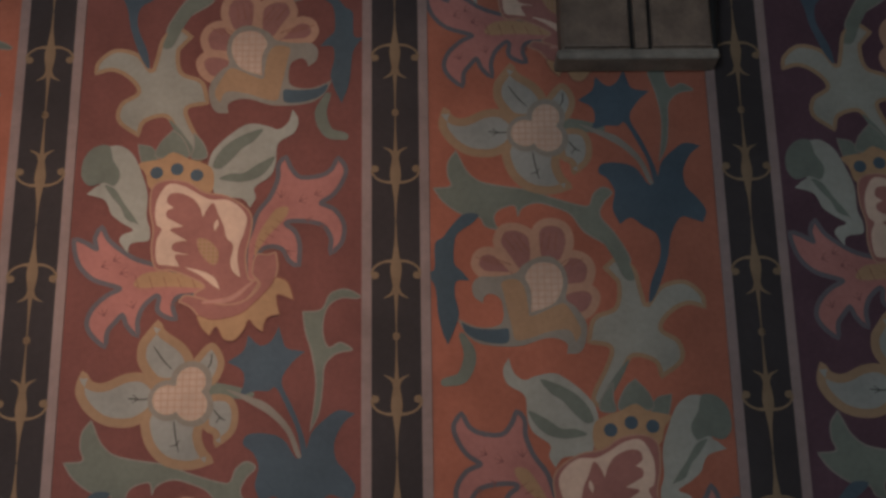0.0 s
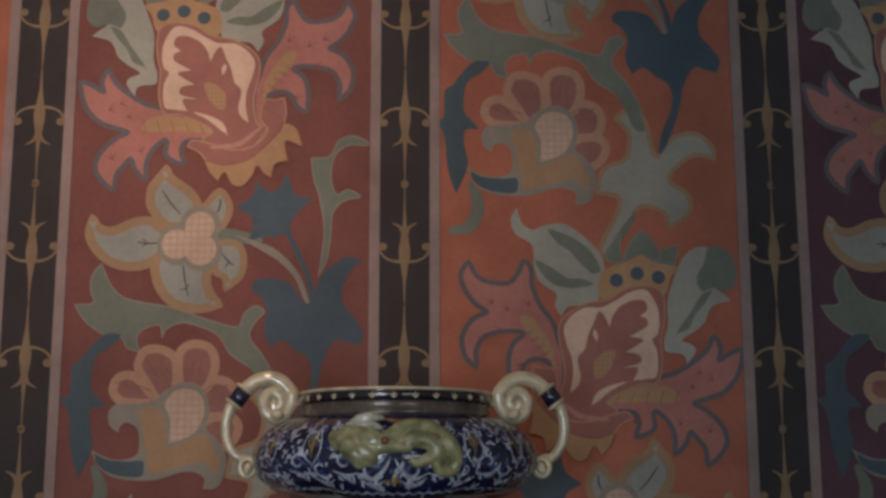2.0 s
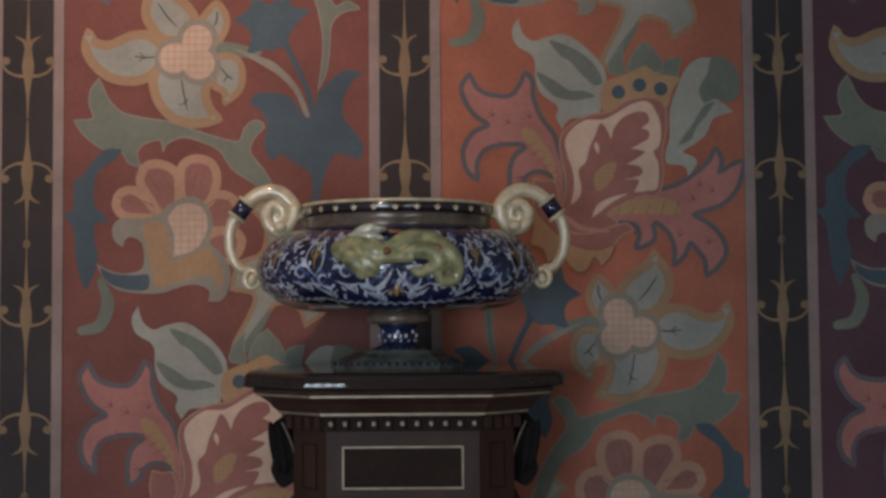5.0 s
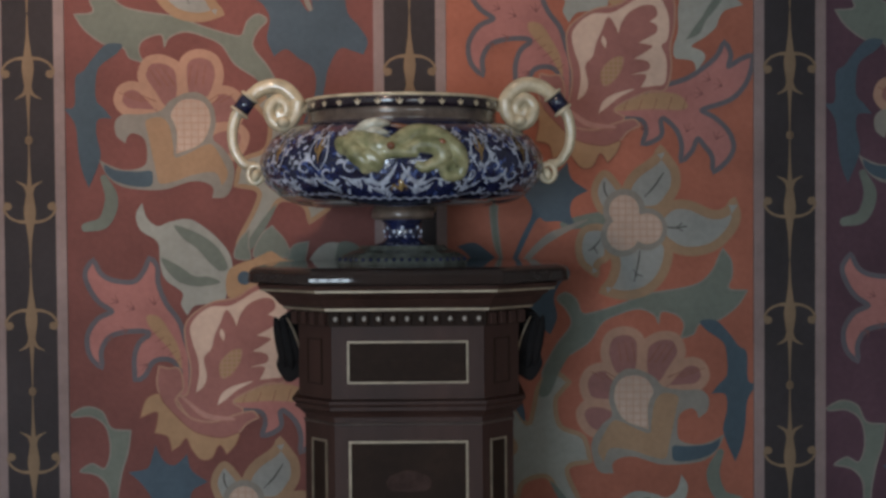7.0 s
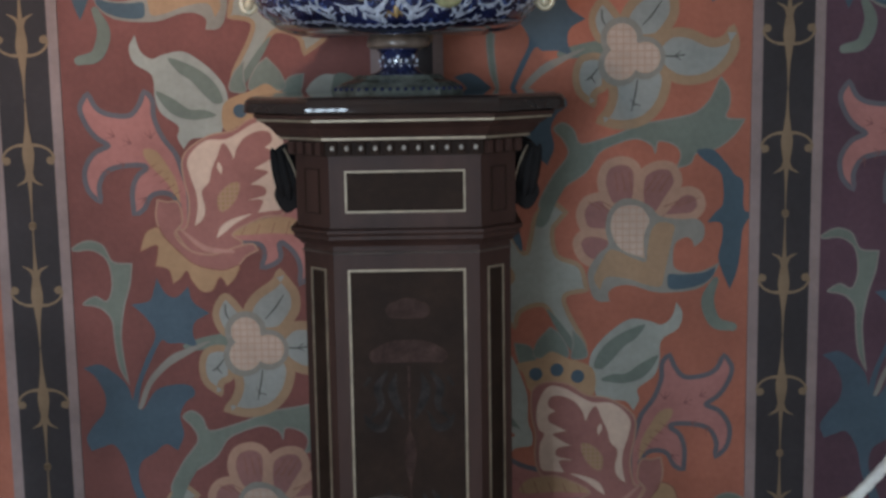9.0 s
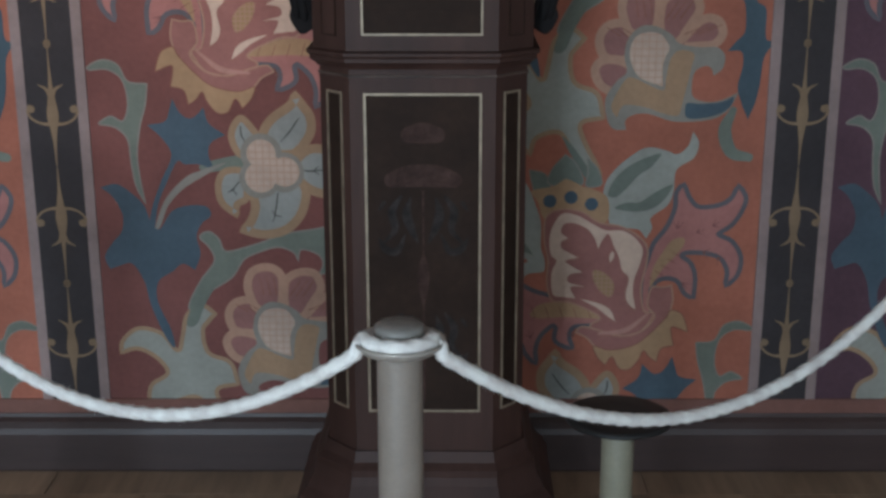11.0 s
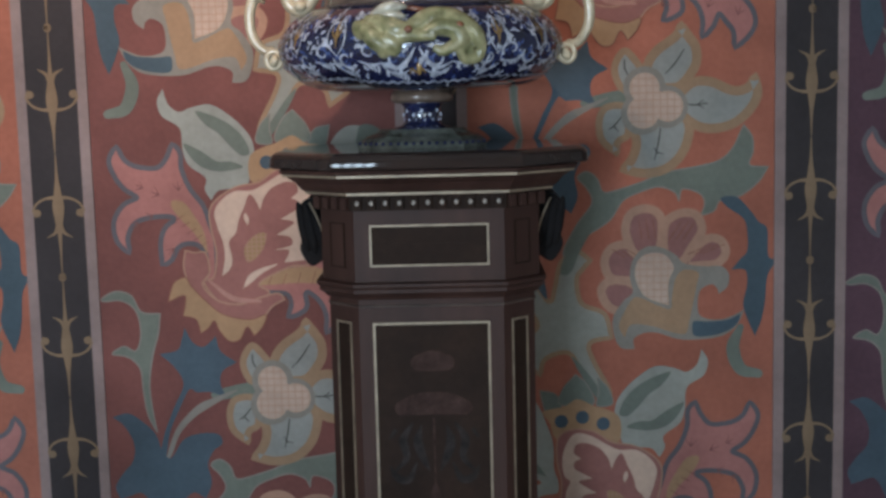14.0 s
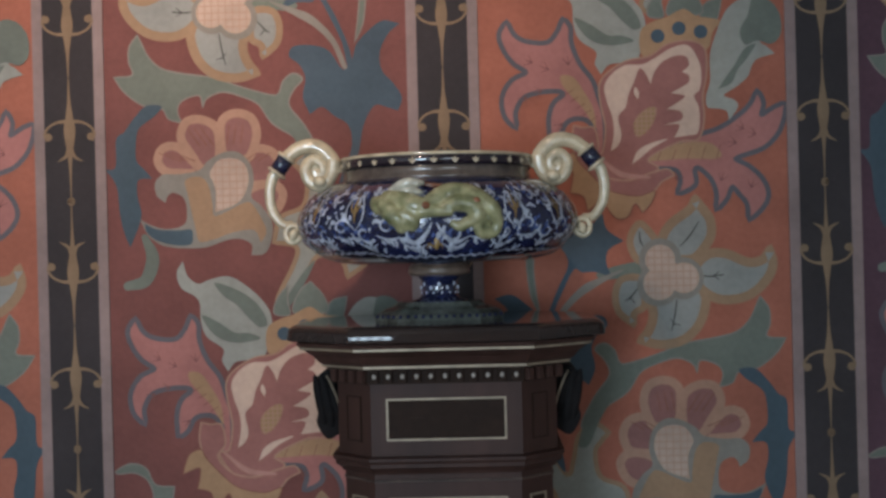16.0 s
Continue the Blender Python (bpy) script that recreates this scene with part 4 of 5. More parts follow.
part("base", bm, EBONY, ped, "stepped dark wooden base moulding")
# carved side brackets with a brass edge
for s in (-1, 1):
    bm = bmesh.new()
    prof = smooth_path([(0.018, -0.005), (0.062, -0.020), (0.074, -0.060), (0.066, -0.100), (0.070, -0.130), (0.046, -0.165), (0.014, -0.150)], 5)
    lo = [bm.verts.new((s * (0.225 + p[0]), -0.075, T0 - 0.105 + p[1])) for p in prof]
    hi = [bm.verts.new((s * (0.225 + p[0]), 0.075, T0 - 0.105 + p[1])) for p in prof]
    bm.faces.new(lo)
    bm.faces.new(hi)
    for i in range(len(lo)):
        j = (i + 1) % len(lo)
        bm.faces.new((lo[i], lo[j], hi[j], hi[i]))
    bmesh.ops.recalc_face_normals(bm, faces=bm.faces)
    for i, (dx, dz, r) in enumerate(((0.028, -0.070, 0.013), (0.046, -0.082, 0.013), (0.062, -0.076, 0.011))):
        blob(bm, s * (0.225 + dx), -0.076, T0 - 0.105 + dz, r, 0.007, 0.058, s * 10)
    br = part("side_bracket", bm, CARVED, ped, "black carved scroll bracket")
    edge = [(s * (0.238 + 0.030 * (1 - u) ** 1.5), -0.099, T0 - 0.125 - 0.085 * u) for u in np.linspace(0, 1, 9)]
    part("brass_edge", tube(bmesh.new(), edge, 0.0022, 8), INLAY, br, "thin brass edge")

# ---- urn ----
VX, VY = -0.066, -0.34
DEEP = 0.94              # depth of the oval bowl against its width
urn = thing("urn", VX, VY, T0, "blue and white glazed faience urn with cream scroll handles", "vase")
bm = prism(bmesh.new(), lambda g: octagon(0.138 + g, 0.090 + g * 0.5, 0.115 + g, 0.05), [(-0.009, 0.004), (0.003, 0.006), (0.007, 0.0), (0.015, -0.014), (0.021, -0.032), (0.027, -0.040), (0.031, -0.044)])
part("foot_plate", bm, PLINTH, urn, "grey-green glazed stepped foot plate")
bm = bmesh.new()
blob(bm, 0, 0, 0, 0.0045, 0.004, 0.0045)
bead_me = bpy.data.meshes.new("foot_bead")
bm.to_mesh(bead_me)
bm.free()
bead_me.materials.append(FAIENCE)
fc = octagon(0.144, 0.093, 0.121, 0.05)
for a, b, count in ((7, 0, 4), (0, 1, 11), (1, 2, 4)):
    for i in range(count):
        c = Vector(fc[a]).lerp(Vector(fc[b]), (i + 0.5) / count)
        shared("foot_bead", bead_me, urn, pose(c.x, c.y, 0.002))
bm = lathe(bmesh.new(), [(0.066, 0.031), (0.060, 0.034), (0.048, 0.037), (0.0425, 0.043), (0.0415, 0.061), (0.0425, 0.080), (0.047, 0.086), (0.050, 0.089)], 32)
part("stem", bm, FAIENCE, urn, smooth=True)
bm = lathe(bmesh.new(), [(0.060, 0.118), (0.100, 0.1185), (0.150, 0.120), (0.195, 0.125), (0.215, 0.132)], 64, 1.0, DEEP)
part("neck_collar", lathe(bmesh.new(), [(0.056, 0.0885), (0.066, 0.091), (0.071, 0.097), (0.069, 0.108), (0.062, 0.1185)], 40), TAN, urn, "tan glazed collar", smooth=True)
part("underside", bm, UNDER, urn, "pale grey glazed underside", smooth=True)


def lobes(a, z):
    """Shallow gadroons on the lower half of the body."""
    k = max(0.0, min(1.0, (0.24 - z) / 0.10))
    return 1.0 + 0.028 * k * (abs(math.cos(3.0 * a + math.pi / 2)) - 0.5)


prof = [(0.205, 0.129), (0.242, 0.134), (0.276, 0.147), (0.300, 0.168), (0.313, 0.195), (0.315, 0.220), (0.306, 0.245), (0.286, 0.270), (0.260, 0.289), (0.234, 0.300), (0.221, 0.304)]
prof = [tuple(p) for p in smooth_path(prof, 3)]
bm = lathe(bmesh.new(), prof, 120, 1.015, DEEP, lobes)
for v in bm.verts:
    if v.co.z < 0.19:
        lobe = max(0.0, math.cos(3 * (math.atan2(v.co.y / DEEP, v.co.x) + math.pi / 2)))
        v.co.z -= 0.012 * math.sqrt(lobe) * min(1.0, (0.19 - v.co.z) / 0.05)
urn_body = part("body", bm, FAIENCE, urn, "navy glazed body painted with white scrollwork", smooth=True)
bm = lathe(bmesh.new(), [(0.219, 0.3015), (0.214, 0.310), (0.2125, 0.323), (0.214, 0.330)], 96, 1.0, DEEP)
part("neck", bm, material("brown_grey_glaze", (0.115, 0.088, 0.072), rough=0.2, grain=0.2, scale=20.0, fine=100.0, bump=0.02, coat=0.5), urn, "brown-grey glazed neck", smooth=True)
bm = lathe(bmesh.new(), [(0.214, 0.330), (0.219, 0.333), (0.221, 0.344), (0.218, 0.3545), (0.212, 0.357), (0.205, 0.354), (0.203, 0.325), (0.150, 0.315)], 96, 1.0, DEEP)
rim = part("rim", bm, material("dark_plum_glaze", (0.020, 0.012, 0.020), rough=0.15, grain=0.2, scale=30.0, fine=120.0, bump=0.03, spec=0.55, coat=0.6), urn, "dark plum rim with small cream fleurons", smooth=True)
bm = bmesh.new()
for lean, high in ((-38, 0.011), (0, 0.015), (38, 0.011)):
    blob(bm, 0.0042 * lean / 38, 0, 0.0065 - abs(lean) * 0.00003, 0.0019, 0.0012, high / 2, lean)
blob(bm, 0, 0, 0.0015, 0.0032, 0.0012, 0.0016)
point_me = bpy.data.meshes.new("rim_fleuron")
bm.to_mesh(point_me)
bm.free()
point_me.materials.append(CREAM)
for i in range(30):
    a = 2 * math.pi * (i + 0.5) / 30
    shared("rim_fleuron", point_me, rim, pose(0.2208 * math.cos(a), DEEP * 0.2208 * math.sin(a), 0.3345, 0, 0, math.degrees(a) + 90))
bm = tube(bmesh.new(), [(0.2165 * math.cos(a), DEEP * 0.2165 * math.sin(a), 0.3555) for a in np.linspace(0, 2 * math.pi, 97)], 0.0042, 8)
part("gilt_lip", bm, CREAM, rim, smooth=True)

HD = 0.014


def hx(x):
    return 0.225 + (x - 0.225) * 0.90


for s in (-1, 1):
    h = part("handle", tube(bmesh.new(), [(s * hx(p[0]), -0.03, p[1] - HD) for p in smooth_path([(0.225, 0.340), (0.240, 0.375), (0.275, 0.402), (0.318, 0.400), (0.355, 0.378)], 8)],
                            [0.0185 - 0.005 * abs(i / 32 - 0.4) for i in range(33)], 16), CREAM, urn, "cream glazed scroll handle", smooth=True)
    part("handle_band", tube(bmesh.new(), [(s * hx(0.352), -0.03, 0.380 - HD), (s * hx(0.378), -0.03, 0.346 - HD)], 0.0195, 18), NAVY, h, "navy band", smooth=True)
    for u in (0.0, 1.0):
        c = Vector((s * hx(0.352 + 0.026 * u), -0.03, 0.380 - HD - 0.034 * u))
        d = Vector((s * 0.026, 0, -0.034)).normalized() * 0.004
        part("gilt_ring", tube(bmesh.new(), [c - d, c, c + d], [0.021, 0.0245, 0.021], 18), CREAM, h, "gilt ring", smooth=True)
    part("lower_handle", tube(bmesh.new(), [(s * hx(p[0]), -0.03, p[1] - HD) for p in smooth_path([(0.378, 0.346), (0.389, 0.334), (0.397, 0.299), (0.391, 0.261), (0.368, 0.230), (0.340, 0.226)], 8)],
                              [0.0135 - 0.0035 * (i / 40) for i in range(41)], 16), CREAM, h, smooth=True)
    part("scroll", tube(bmesh.new(), [(s * hx(p[0]), -0.036, p[1] - HD) for p in smooth_path([(0.232, 0.372), (0.238, 0.340), (0.262, 0.314), (0.294, 0.324), (0.304, 0.354), (0.284, 0.374), (0.262, 0.362), (0.262, 0.342), (0.276, 0.338)], 8)],
                         [0.0165 - 0.0065 * (i / 64) for i in range(65)], 14), CREAM, h, smooth=True)
    bm = bmesh.new()
    blob(bm, s * hx(0.271), -0.026, 0.346 - HD, 0.031, 0.009, 0.031)
    part("scroll_back", bm, CREAM, h, smooth=True)
    bm = bmesh.new()
    blob(bm, s * hx(0.268), -0.050, 0.322 - HD, 0.016, 0.014, 0.013)
    part("scroll_bud", bm, CREAM, h, smooth=True)
    ring = [(s * hx(0.338) + 0.0165 * math.cos(q), -0.045, 0.206 - HD + 0.0195 * math.sin(q)) for q in np.linspace(0, 2 * math.pi, 25)]
    part("handle_ring", tube(bmesh.new(), ring, 0.0065, 10), CREAM, h, "cream glazed ring", smooth=True)
    bm = bmesh.new()
    blob(bm, s * hx(0.336), -0.052, 0.203 - HD, 0.0105, 0.013, 0.0145, -s * 20)
    part("handle_knob", bm, CREAM, h, "cream glazed knob", smooth=True)

# painted scrollwork that follows the body
def on_body(s, z, lift):
    """The place on the body at an arc length s from the front and a height z."""
    ang = -math.pi / 2 + s / 0.315
    r = float(np.interp(z, [p[1] for p in prof], [p[0] for p in prof])) * lobes(ang, z) + lift
    drop = 0.0
    if z < 0.19:
        drop = 0.012 * math.sqrt(max(0.0, math.cos(3 * (ang + math.pi / 2)))) * min(1.0, (0.19 - z) / 0.05)
    return (1.015 * r * math.cos(ang), DEEP * r * math.sin(ang), z - drop)


def stroke(bm, pts, widths, lift):
    pts = smooth_path(pts, 4)
    w = [float(q[0]) for q in smooth_path([(x,) for x in widths], 4)]
    last = None
    for i, p in enumerate(pts):
        d = pts[min(i + 1, len(pts) - 1)] - pts[max(i - 1, 0)]
        n = np.array((-d[1], d[0])) / (np.linalg.norm(d) + 1e-9) * max(0.0003, w[i]) / 2
        cur = (bm.verts.new(on_body(*(p + n), lift)), bm.verts.new(on_body(*(p - n), lift)))
        if last:
            bm.faces.new((last[0], last[1], cur[1], cur[0]))
        last = cur


def curl(bm, s, z, size, way, hand, width, lift):
    """A spiral with two small leaves on its back."""
    pts = []
    for i in range(11):
        u = i / 10
        q = way + hand * 5.2 * u
        r = size * (1 - 0.82 * u)
        pts.append((s + r * math.cos(q), z + 0.8 * r * math.sin(q)))
    stroke(bm, pts, [width * (1.1 - 0.6 * i / 10) for i in range(11)], lift)
    for u in (0.12, 0.34):
        q = way + hand * 5.2 * u
        r = size * (1 - 0.82 * u)
        x, y = s + r * math.cos(q), z + 0.8 * r * math.sin(q)
        stroke(bm, [(x, y), (x + 0.5 * size * math.cos(q + 0.5 * hand), y + 0.42 * size * math.sin(q + 0.5 * hand)), (x + 0.85 * size * math.cos(q + 1.0 * hand), y + 0.7 * size * math.sin(q + 1.0 * hand))],
               [width * 0.8, width * 1.7, 0.0005], lift)


def leaf(bm, s, z, way, long, wide, lift, bend=0.5):
    """A small acanthus leaf: a curved blade with a lobe on each side."""
    def at(u, turn=0.0):
        return (s + u * long * math.cos(way + bend * u + turn), z + u * long * math.sin(way + bend * u + turn))
    stroke(bm, [(s, z), at(0.35), at(0.7), at(1.0)], [wide * 0.4, wide, wide * 0.75, 0.0006], lift)
    for t in (-1, 1):
        c = at(0.3)
        q = way + t * 0.9
        stroke(bm, [c, (c[0] + 0.34 * long * math.cos(q), c[1] + 0.34 * long * math.sin(q))], [wide * 0.7, 0.0008], lift + 0.00005)


random.seed(11)
layers = {"painted_white_scrollwork": (bmesh.new(), SCROLL_WHITE), "painted_blue_scrollwork": (bmesh.new(), SCROLL_BLUE), "painted_ochre_ornament": (bmesh.new(), SCROLL_GOLD)}
white, blue, ochre = (layers[k][0] for k in layers)
for side in (-1, 1):
    # running scrolls: large coils low down, smaller ones under the shoulder
    for k in range(8):
        s = side * (0.042 + 0.056 * k)
        up = k % 2
        z = 0.186 + 0.012 * up
        way = (0.6 if up else -0.6) + (math.pi if side > 0 else 0.0)
        curl(white, s, z, 0.0255, way, side * (-1 if up else 1), 0.0058, 0.0012 + 0.0001 * (k % 3))
        curl(blue, s + side * 0.004, z - 0.002, 0.0165, way + 1.4, side * (1 if up else -1), 0.0050, 0.0009)
        stroke(white, [(s - side * 0.026, z - 0.020), (s, z - 0.030 + 0.006 * up), (s + side * 0.030, z - 0.016)], [0.0015, 0.0052, 0.0015], 0.0016)
        for n in range(3):
            leaf(white, s + side * (0.012 * n - 0.014), z - 0.024, -1.2 + 0.5 * n, 0.015, 0.0062, 0.0018 + 0.0001 * n, 0.4 * side)
    for k in range(9):
        s = side * (0.030 + 0.049 * k)
        z = 0.250 + 0.010 * ((k + 1) % 2)
        way = 1.9 * (k % 3) + random.uniform(-0.4, 0.4)
        curl(white, s, z, 0.0185, math.pi - way if side < 0 else way, side * (1 if k % 2 else -1), 0.0050, 0.0013 + 0.0001 * (k % 3))
        for n in range(4):
            leaf(white if n % 3 else blue, s + random.uniform(-0.02, 0.02), z + random.uniform(-0.022, 0.020), random.uniform(0, 6.28), 0.017, 0.0066, 0.0019 + 0.0001 * n, side * 0.6)
    # small sprays that fill the ground
    for k in range(150):
        s = side * random.uniform(0.0, 0.47)
        leaf(blue if k % 5 < 2 else white, s, random.uniform(0.142, 0.288), random.uniform(0, 6.28), random.uniform(0.009, 0.016), random.uniform(0.004, 0.0068), 0.0006 + 0.0001 * (k % 3), random.choice((-0.8, 0.8)))
    # ochre lozenges, each inside a pale drop-shaped line
    for s in (side * 0.175, side * 0.300, side * 0.400):
        for t in (-1, 1):
            stroke(white, [(s, 0.192), (s + t * 0.019, 0.215), (s + t * 0.021, 0.243), (s + t * 0.006, 0.275)], [0.0015, 0.0036, 0.0036, 0.0015], 0.0024)
            stroke(ochre, [(s, 0.226), (s + t * 0.009, 0.238), (s + t * 0.011, 0.254)], [0.0025, 0.0042, 0.001], 0.0026)
        stroke(ochre, [(s, 0.206), (s + 0.001, 0.236), (s, 0.270)], [0.001, 0.0085, 0.001], 0.0027)
# fleuron in the middle of the lower edge
for t in (-1, 1):
    stroke(ochre, [(0.0, 0.160), (t * 0.012, 0.166), (t * 0.017, 0.158)], [0.003, 0.005, 0.001], 0.0026)
    stroke(white, [(t * 0.004, 0.205), (t * 0.018, 0.182), (t * 0.044, 0.168), (t * 0.075, 0.178)], [0.002, 0.007, 0.007, 0.002], 0.0025)
# a wavy light line above the lower edge
stroke(white, [(-0.48 + 0.012 * i, 0.143 + 0.003 * (i % 2)) for i in range(81)], [0.003] * 81, 0.0013)
for name, (bm, mat) in layers.items():
    for f in bm.faces:
        f.smooth = True
        f.normal_update()
        if f.normal.dot(f.calc_center_median() - Vector((0, 0, 0.21))) < 0:
            f.normal_flip()
    part(name, bm, mat, urn_body)["kind"] = "stuff"

bm = bmesh.new()
for k in range(7):
    q = radians(-90 + (k - 3) * 26)
    blob(bm, 0.042 * math.cos(q), 0.042 * math.sin(q), 0.062 + 0.009 * (k % 2), 0.0034, 0.0014, 0.0046)
    blob(bm, 0.042 * math.cos(q + 0.16), 0.042 * math.sin(q + 0.16), 0.051, 0.0022, 0.0013, 0.003)
part("painted_stem_ornament", bm, SCROLL_WHITE, urn, smooth=True)["kind"] = "stuff"

# modelled relief on the front of the body
bm = bmesh.new()


def front_y(x, z):
    """Where the body's front lies."""
    r = np.interp(z, [p[1] for p in prof], [p[0] for p in prof])
    return -DEEP * math.sqrt(max(0.0, r * r - x * x))


# two rounded bodies with curled limbs: way across the front, radii
CREATURE_PARTS = [([(-0.012, 0.246), (0.030, 0.266), (0.078, 0.260), (0.118, 0.232), (0.134, 0.202)], [0.016, 0.021, 0.022, 0.019, 0.012]),
         ([(0.016, 0.232), (0.050, 0.244), (0.082, 0.236), (0.090, 0.216), (0.070, 0.202)], [0.012, 0.019, 0.019, 0.016, 0.011]),
         ([(0.134, 0.204), (0.124, 0.182), (0.098, 0.180), (0.090, 0.198), (0.106, 0.206), (0.112, 0.194)], [0.011, 0.012, 0.012, 0.010, 0.008, 0.006]),
         ([(0.074, 0.206), (0.052, 0.196), (0.034, 0.204)], [0.013, 0.012, 0.007]),
         ([(-0.128, 0.254), (-0.104, 0.246), (-0.086, 0.224), (-0.064, 0.204), (-0.074, 0.188)], [0.010, 0.019, 0.022, 0.018, 0.010]),
         ([(-0.104, 0.262), (-0.066, 0.252), (-0.036, 0.240), (-0.006, 0.240)], [0.014, 0.021, 0.022, 0.016]),
         ([(-0.064, 0.228), (-0.044, 0.208), (-0.050, 0.190)], [0.019, 0.016, 0.009]),
         ([(-0.126, 0.250), (-0.118, 0.232), (-0.100, 0.230)], [0.010, 0.009, 0.008]),
                  ([(-0.070, 0.226), (-0.030, 0.228), (0.010, 0.228), (0.040, 0.226)], [0.012, 0.015, 0.013, 0.010])]
for way, radii in CREATURE_PARTS:
    path = smooth_path(way, 5)
    thick = [float(q[0]) for q in smooth_path([(r,) for r in radii], 5)]
    tube(bm, [(p[0], front_y(p[0], p[1]) - 0.004, p[1]) for p in path], thick, 12)
relief = part("relief_ornament", bm, OLIVE, urn, "olive-green glazed moulded relief", smooth=True)
fuse = relief.modifiers.new("fuse", "REMESH")
fuse.mode, fuse.voxel_size, fuse.use_smooth_shade = "VOXEL", 0.003, True
soften = relief.modifiers.new("soften", "SMOOTH")
soften.factor, soften.iterations = 0.5, 2
# scrolls at the upper left, pale in place of the relief's bright highlight
bm = bmesh.new()
for k, (x0, x1, z0, z1) in enumerate(((-0.098, -0.018, 0.270, 0.287), (-0.088, -0.022, 0.257, 0.268))):
    pts = [(x0 + (x1 - x0) * u, front_y(x0 + (x1 - x0) * u, 0.27) - 0.012, z0 + (z1 - z0) * u + 0.008 * math.sin(math.pi * u)) for u in np.linspace(0, 1, 9)]
    tube(bm, pts, [0.003 + 0.010 * math.sin(math.pi * u) for u in np.linspace(0, 1, 9)], 12)
part("highlight_scroll", bm, SHEEN, relief, "glossy scroll of the relief, coloured pale for its highlight", smooth=True)
bm = bmesh.new()
blob(bm, 0.012, front_y(0.012, 0.28) - 0.004, 0.281, 0.055, 0.010, 0.006, 10)
blob(bm, -0.016, front_y(0, 0.240) - 0.020, 0.240, 0.009, 0.007, 0.008)
blob(bm, 0.088, front_y(0.088, 0.246) - 0.019, 0.248, 0.009, 0.007, 0.007)
part("relief_accent", bm, RUST, relief, "rust-brown touches", smooth=True)
bm = bmesh.new()
blob(bm, 0.004, front_y(0.0, 0.17) - 0.001, 0.168, 0.006, 0.006, 0.020)
part("gilt_bud", bm, material("gilt_glaze", (0.42, 0.27, 0.09), rough=0.25, grain=0.15, scale=40.0, fine=120.0, bump=0.02, coat=0.5), relief, smooth=True)

# ---- rope barrier ----
SX, SY, SH = -0.069, -1.50, 0.925


def stanchion(x, y):
    st = thing("rope_stanchion", x, y, 0.0, "grey metal rope stanchion with a flared cap", "stanchion", "rope stanchions")
    part("post", lathe(bmesh.new(), [(0.034, 0.03), (0.034, SH - 0.030), (0.032, SH - 0.026)], 32), STEEL, st, smooth=True)
    part("foot", lathe(bmesh.new(), [(0.16, 0.0), (0.16, 0.008), (0.15, 0.016), (0.06, 0.026), (0.034, 0.034)], 48), STEEL, st, smooth=True)
    part("cap_dish", lathe(bmesh.new(), [(0.029, SH - 0.027), (0.036, SH - 0.024), (0.058, SH - 0.017), (0.067, SH - 0.008), (0.0685, SH - 0.003), (0.066, SH - 0.002), (0.050, SH - 0.010), (0.040, SH - 0.013)], 48), DISH, st, "flared grey cap", smooth=True)
    part("cap_knob", lathe(bmesh.new(), [(0.038, SH - 0.012), (0.038, SH + 0.012), (0.037, SH + 0.018), (0.032, SH + 0.022), (0.015, SH + 0.024)], 40), CAP, st, "frosted grey top knob", smooth=True)
    return st


stanchion(SX, SY)
LEFT, RIGHT = (-1.093, -0.940), (1.051, -0.750)
copy_thing(bpy.data.objects["rope_stanchion"], pose(*LEFT, 0))
copy_thing(bpy.data.objects["rope_stanchion"], pose(*RIGHT, 0))


def span(p, q, sag, n=150):
    p, q = Vector(p), Vector(q)
    out = []
    for i in range(n + 1):
        u = i / n
        c = p.lerp(q, u)
        c.z -= sag * 4 * u * (1 - u)
        out.append(c)
    return out


RZ = SH + 0.002
hug = [(SX + 0.052 * math.cos(a), SY + 0.052 * math.sin(a), RZ) for a in np.linspace(math.pi * 1.05, math.pi * 1.95, 30)]
left_span = span((*LEFT, RZ), (SX - 0.064, SY - 0.014, 0.9040), 0.2090)
right_span = span((SX + 0.064, SY - 0.014, 0.9010), (*RIGHT, RZ), 0.2480)
# the rope climbs over the lip of the dish on both sides
climb = [(SX - 0.0605, SY - 0.014, 0.9165)]
drop = [(SX + 0.0605, SY - 0.014, 0.9155)]
whole = left_span + climb + hug + drop + right_span
rope_bm = tube(bmesh.new(), whole, 0.0108, 18, lambda a, s: 1.0 + 0.10 * math.cos(3 * a - 190 * s) + 0.03 * noise.noise(Vector((a * 2, s * 260, 0))))
rope = tagged(part("barrier_rope", rope_bm, ROPE, smooth=True), "thick white twisted rope slung between stanchions", "rope")

random.seed(5)
verts, tris = [], []
for i in range(5200):
    p = whole[random.randrange(1, len(whole) - 1)]
    p = Vector(p) + Vector((random.uniform(-0.004, 0.004), 0, 0))
    out = Vector((random.uniform(-0.5, 0.5), random.uniform(-1, 0.6), random.uniform(-1, 1))).normalized()
    root = p + out * 0.0098
    tip = root + (out + Vector((random.uniform(-0.8, 0.8), 0, random.uniform(-0.5, 0.3)))).normalized() * random.uniform(0.002, 0.0075)
    side = out.cross(Vector((0.3, 0.5, 0.8))).normalized() * 0.0004
    n = len(verts)
    verts += [root - side, root + side, tip]
    tris.append((n, n + 1, n + 2))
fibre_me = bpy.data.meshes.new("loose_fibres")
fibre_me.from_pydata([tuple(v) for v in verts], [], tris)
fibre_me.materials.append(ROPE)
fibres = new("loose_fibres", fibre_me)
fibres.parent = rope
fibres["kind"] = "stuff"

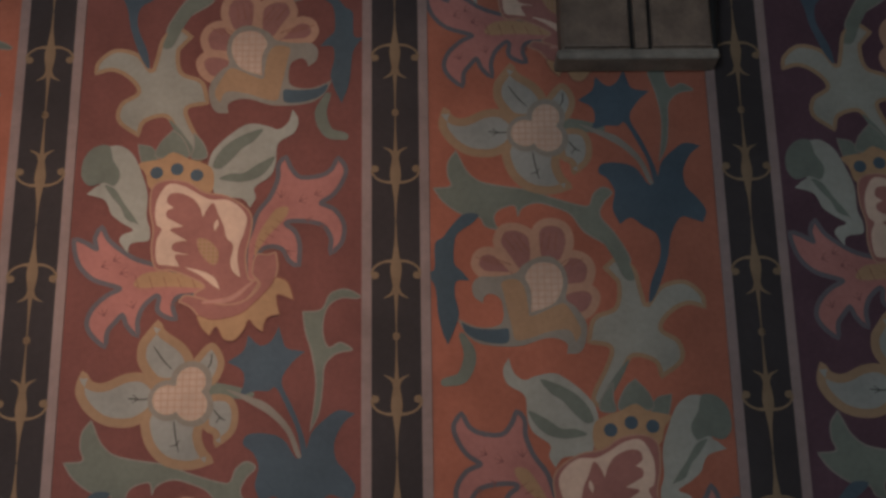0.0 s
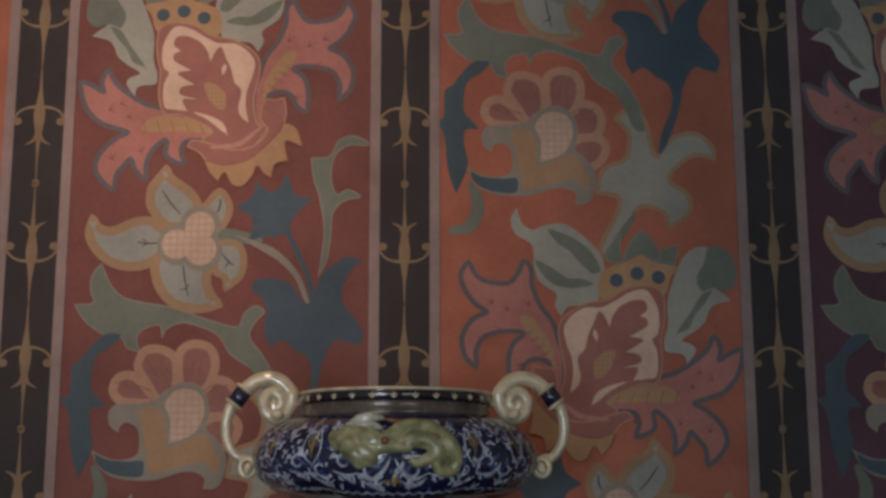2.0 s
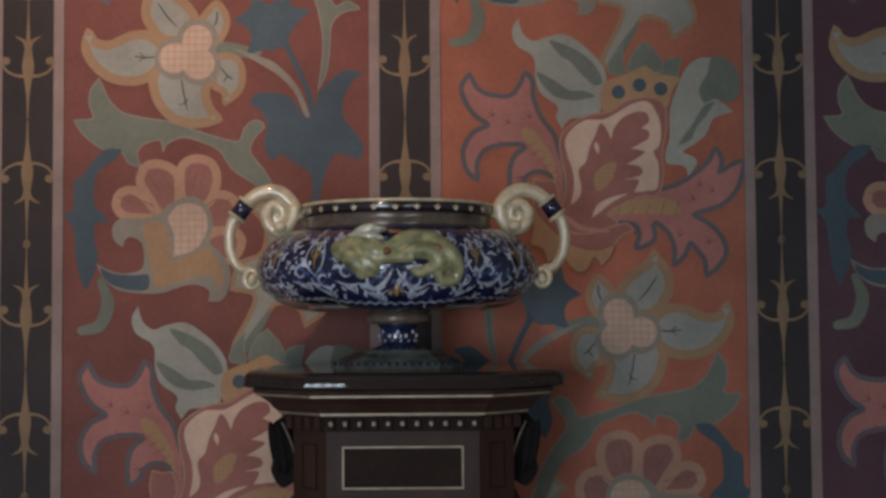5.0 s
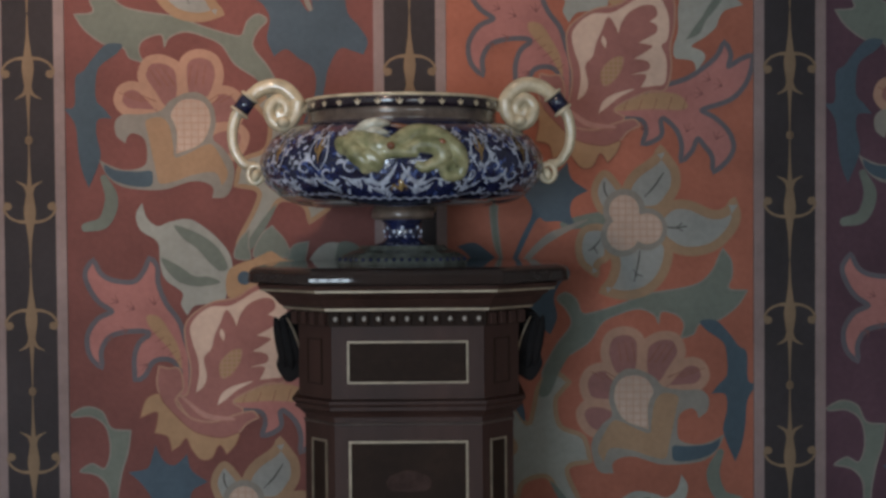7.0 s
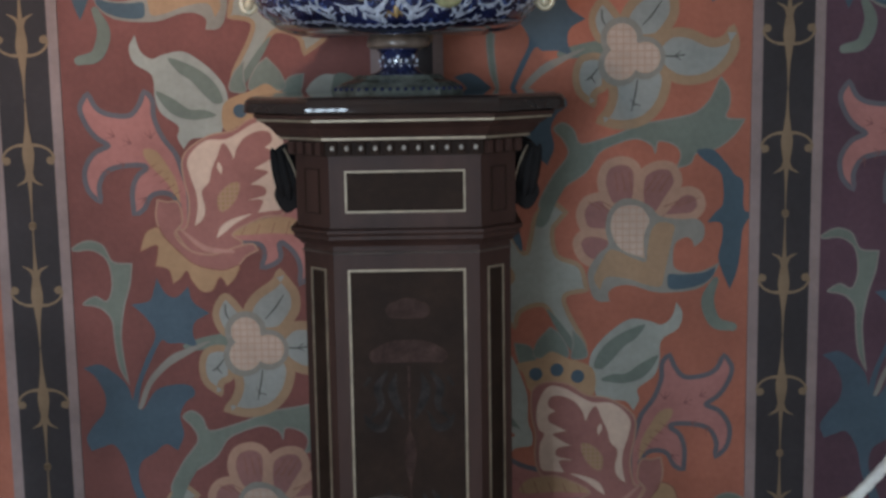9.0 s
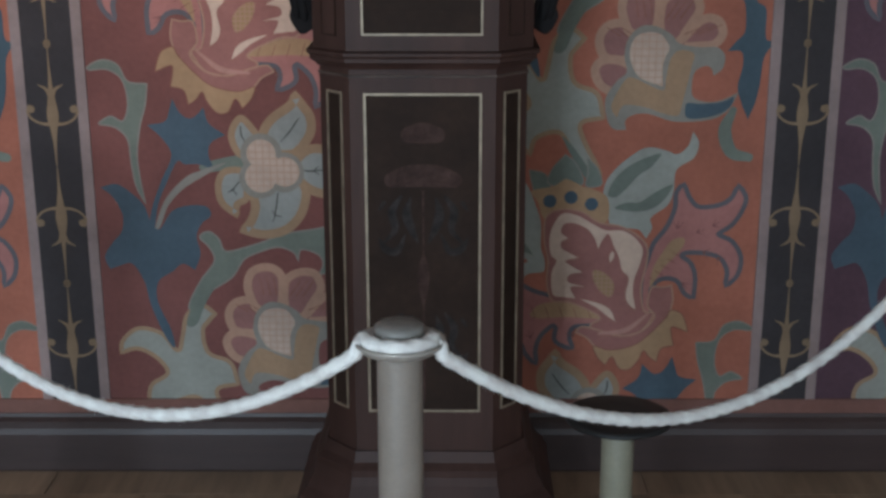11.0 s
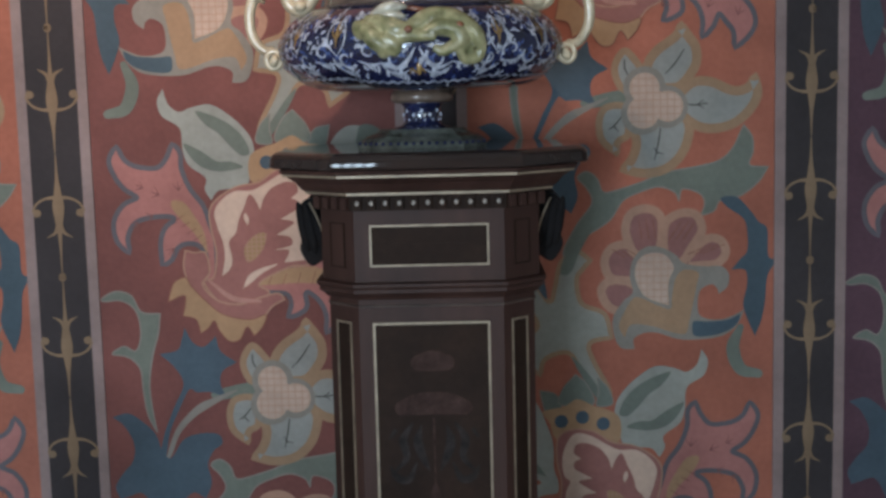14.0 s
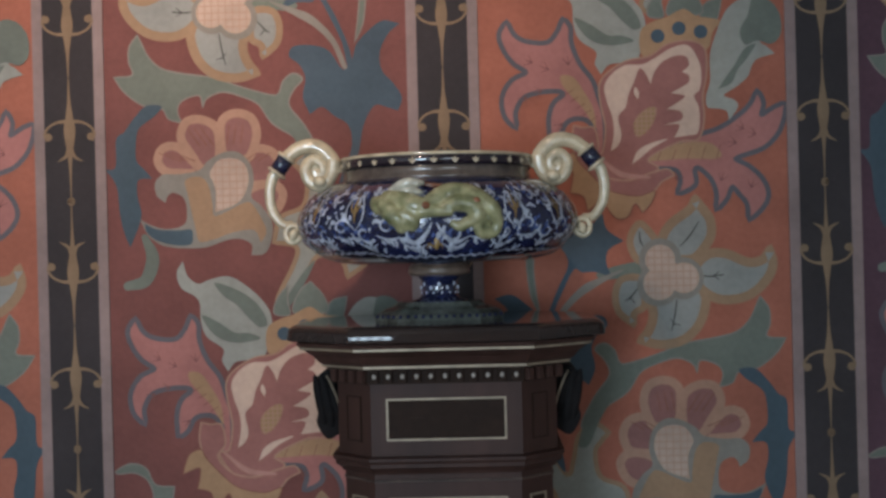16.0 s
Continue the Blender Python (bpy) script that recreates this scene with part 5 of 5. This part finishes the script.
# ---- low stand behind the rope ----
low = thing("low_stand", 0.335, -0.95, 0.0, "low stand with a dark round top on a beige post", "stand")
part("post", lathe(bmesh.new(), [(0.032, 0.015), (0.032, 0.545), (0.030, 0.550)], 32), BEIGE, low, smooth=True)
part("foot", lathe(bmesh.new(), [(0.12, 0.0), (0.12, 0.01), (0.11, 0.016), (0.036, 0.022)], 40), BEIGE, low, smooth=True)
part("top_dish", lathe(bmesh.new(), [(0.03, 0.548), (0.09, 0.552), (0.104, 0.558), (0.105, 0.564), (0.095, 0.568), (0.05, 0.570)], 40), BLACKMETAL, low, "black shallow round top", smooth=True)

# ---- carved bracket high on the wall ----
BX, BZ = 0.628, 3.193
brk = thing("wall_bracket", BX, 0.0, BZ, "brown carved console bracket fixed high on the wall", "bracket")
part("body", box_mesh(-0.222, 0.200, -0.080, -0.0065, 0.03, 0.62, 0.008), BRACKET, brk)
part("lower_moulding", box_mesh(-0.236, 0.212, -0.095, -0.0065, 0.0, 0.0298, 0.009), BRACKET_EDGE, brk, "pale lower edge of the bracket")
part("centre_pilaster", box_mesh(-0.020, 0.018, -0.098, -0.0805, 0.030, 0.60, 0.006), BRACKET, brk)
for x0, x1 in ((-0.217, -0.032), (0.030, 0.195)):
    part("face_panel", box_mesh(x0, x1, -0.090, -0.0805, 0.038, 0.60, 0.006), BRACKET, brk)
for x in (-0.0265, 0.0235):
    part("dark_groove", box_mesh(x - 0.005, x + 0.005, -0.0825, -0.0805, 0.032, 0.60), BLACKMETAL, brk)
part("shelf", box_mesh(-0.26, 0.26, -0.24, -0.0065, 0.6202, 0.66, 0.012), BRACKET, brk)
bm = tube(bmesh.new(), [(0.205 + 0.05 * u * u, -0.06, 0.02 + 0.5 * u) for u in np.linspace(0, 1, 16)], [0.012 + 0.012 * u for u in np.linspace(0, 1, 16)], 12)
part("side_scroll", bm, BLACKMETAL, brk, "black curved side scroll", smooth=True)

# ---- floorboards in front of the wall ----
floor = bpy.data.objects["floor"]
plank_me = bpy.data.meshes.new("floorboard")
bm = box_mesh(-0.399, 0.399, -0.0685, 0.0685, -0.002, 0.004, 0.0012)
bm.to_mesh(plank_me)
bm.free()
plank_me.materials.append(FLOOR)
for row in range(14):
    for k in range(-4, 4):
        shared("floorboard", plank_me, floor, pose(0.8 * k + 0.4 + 0.27 * (row % 3) - 0.27, -0.105 - 0.138 * row, 0.0005))
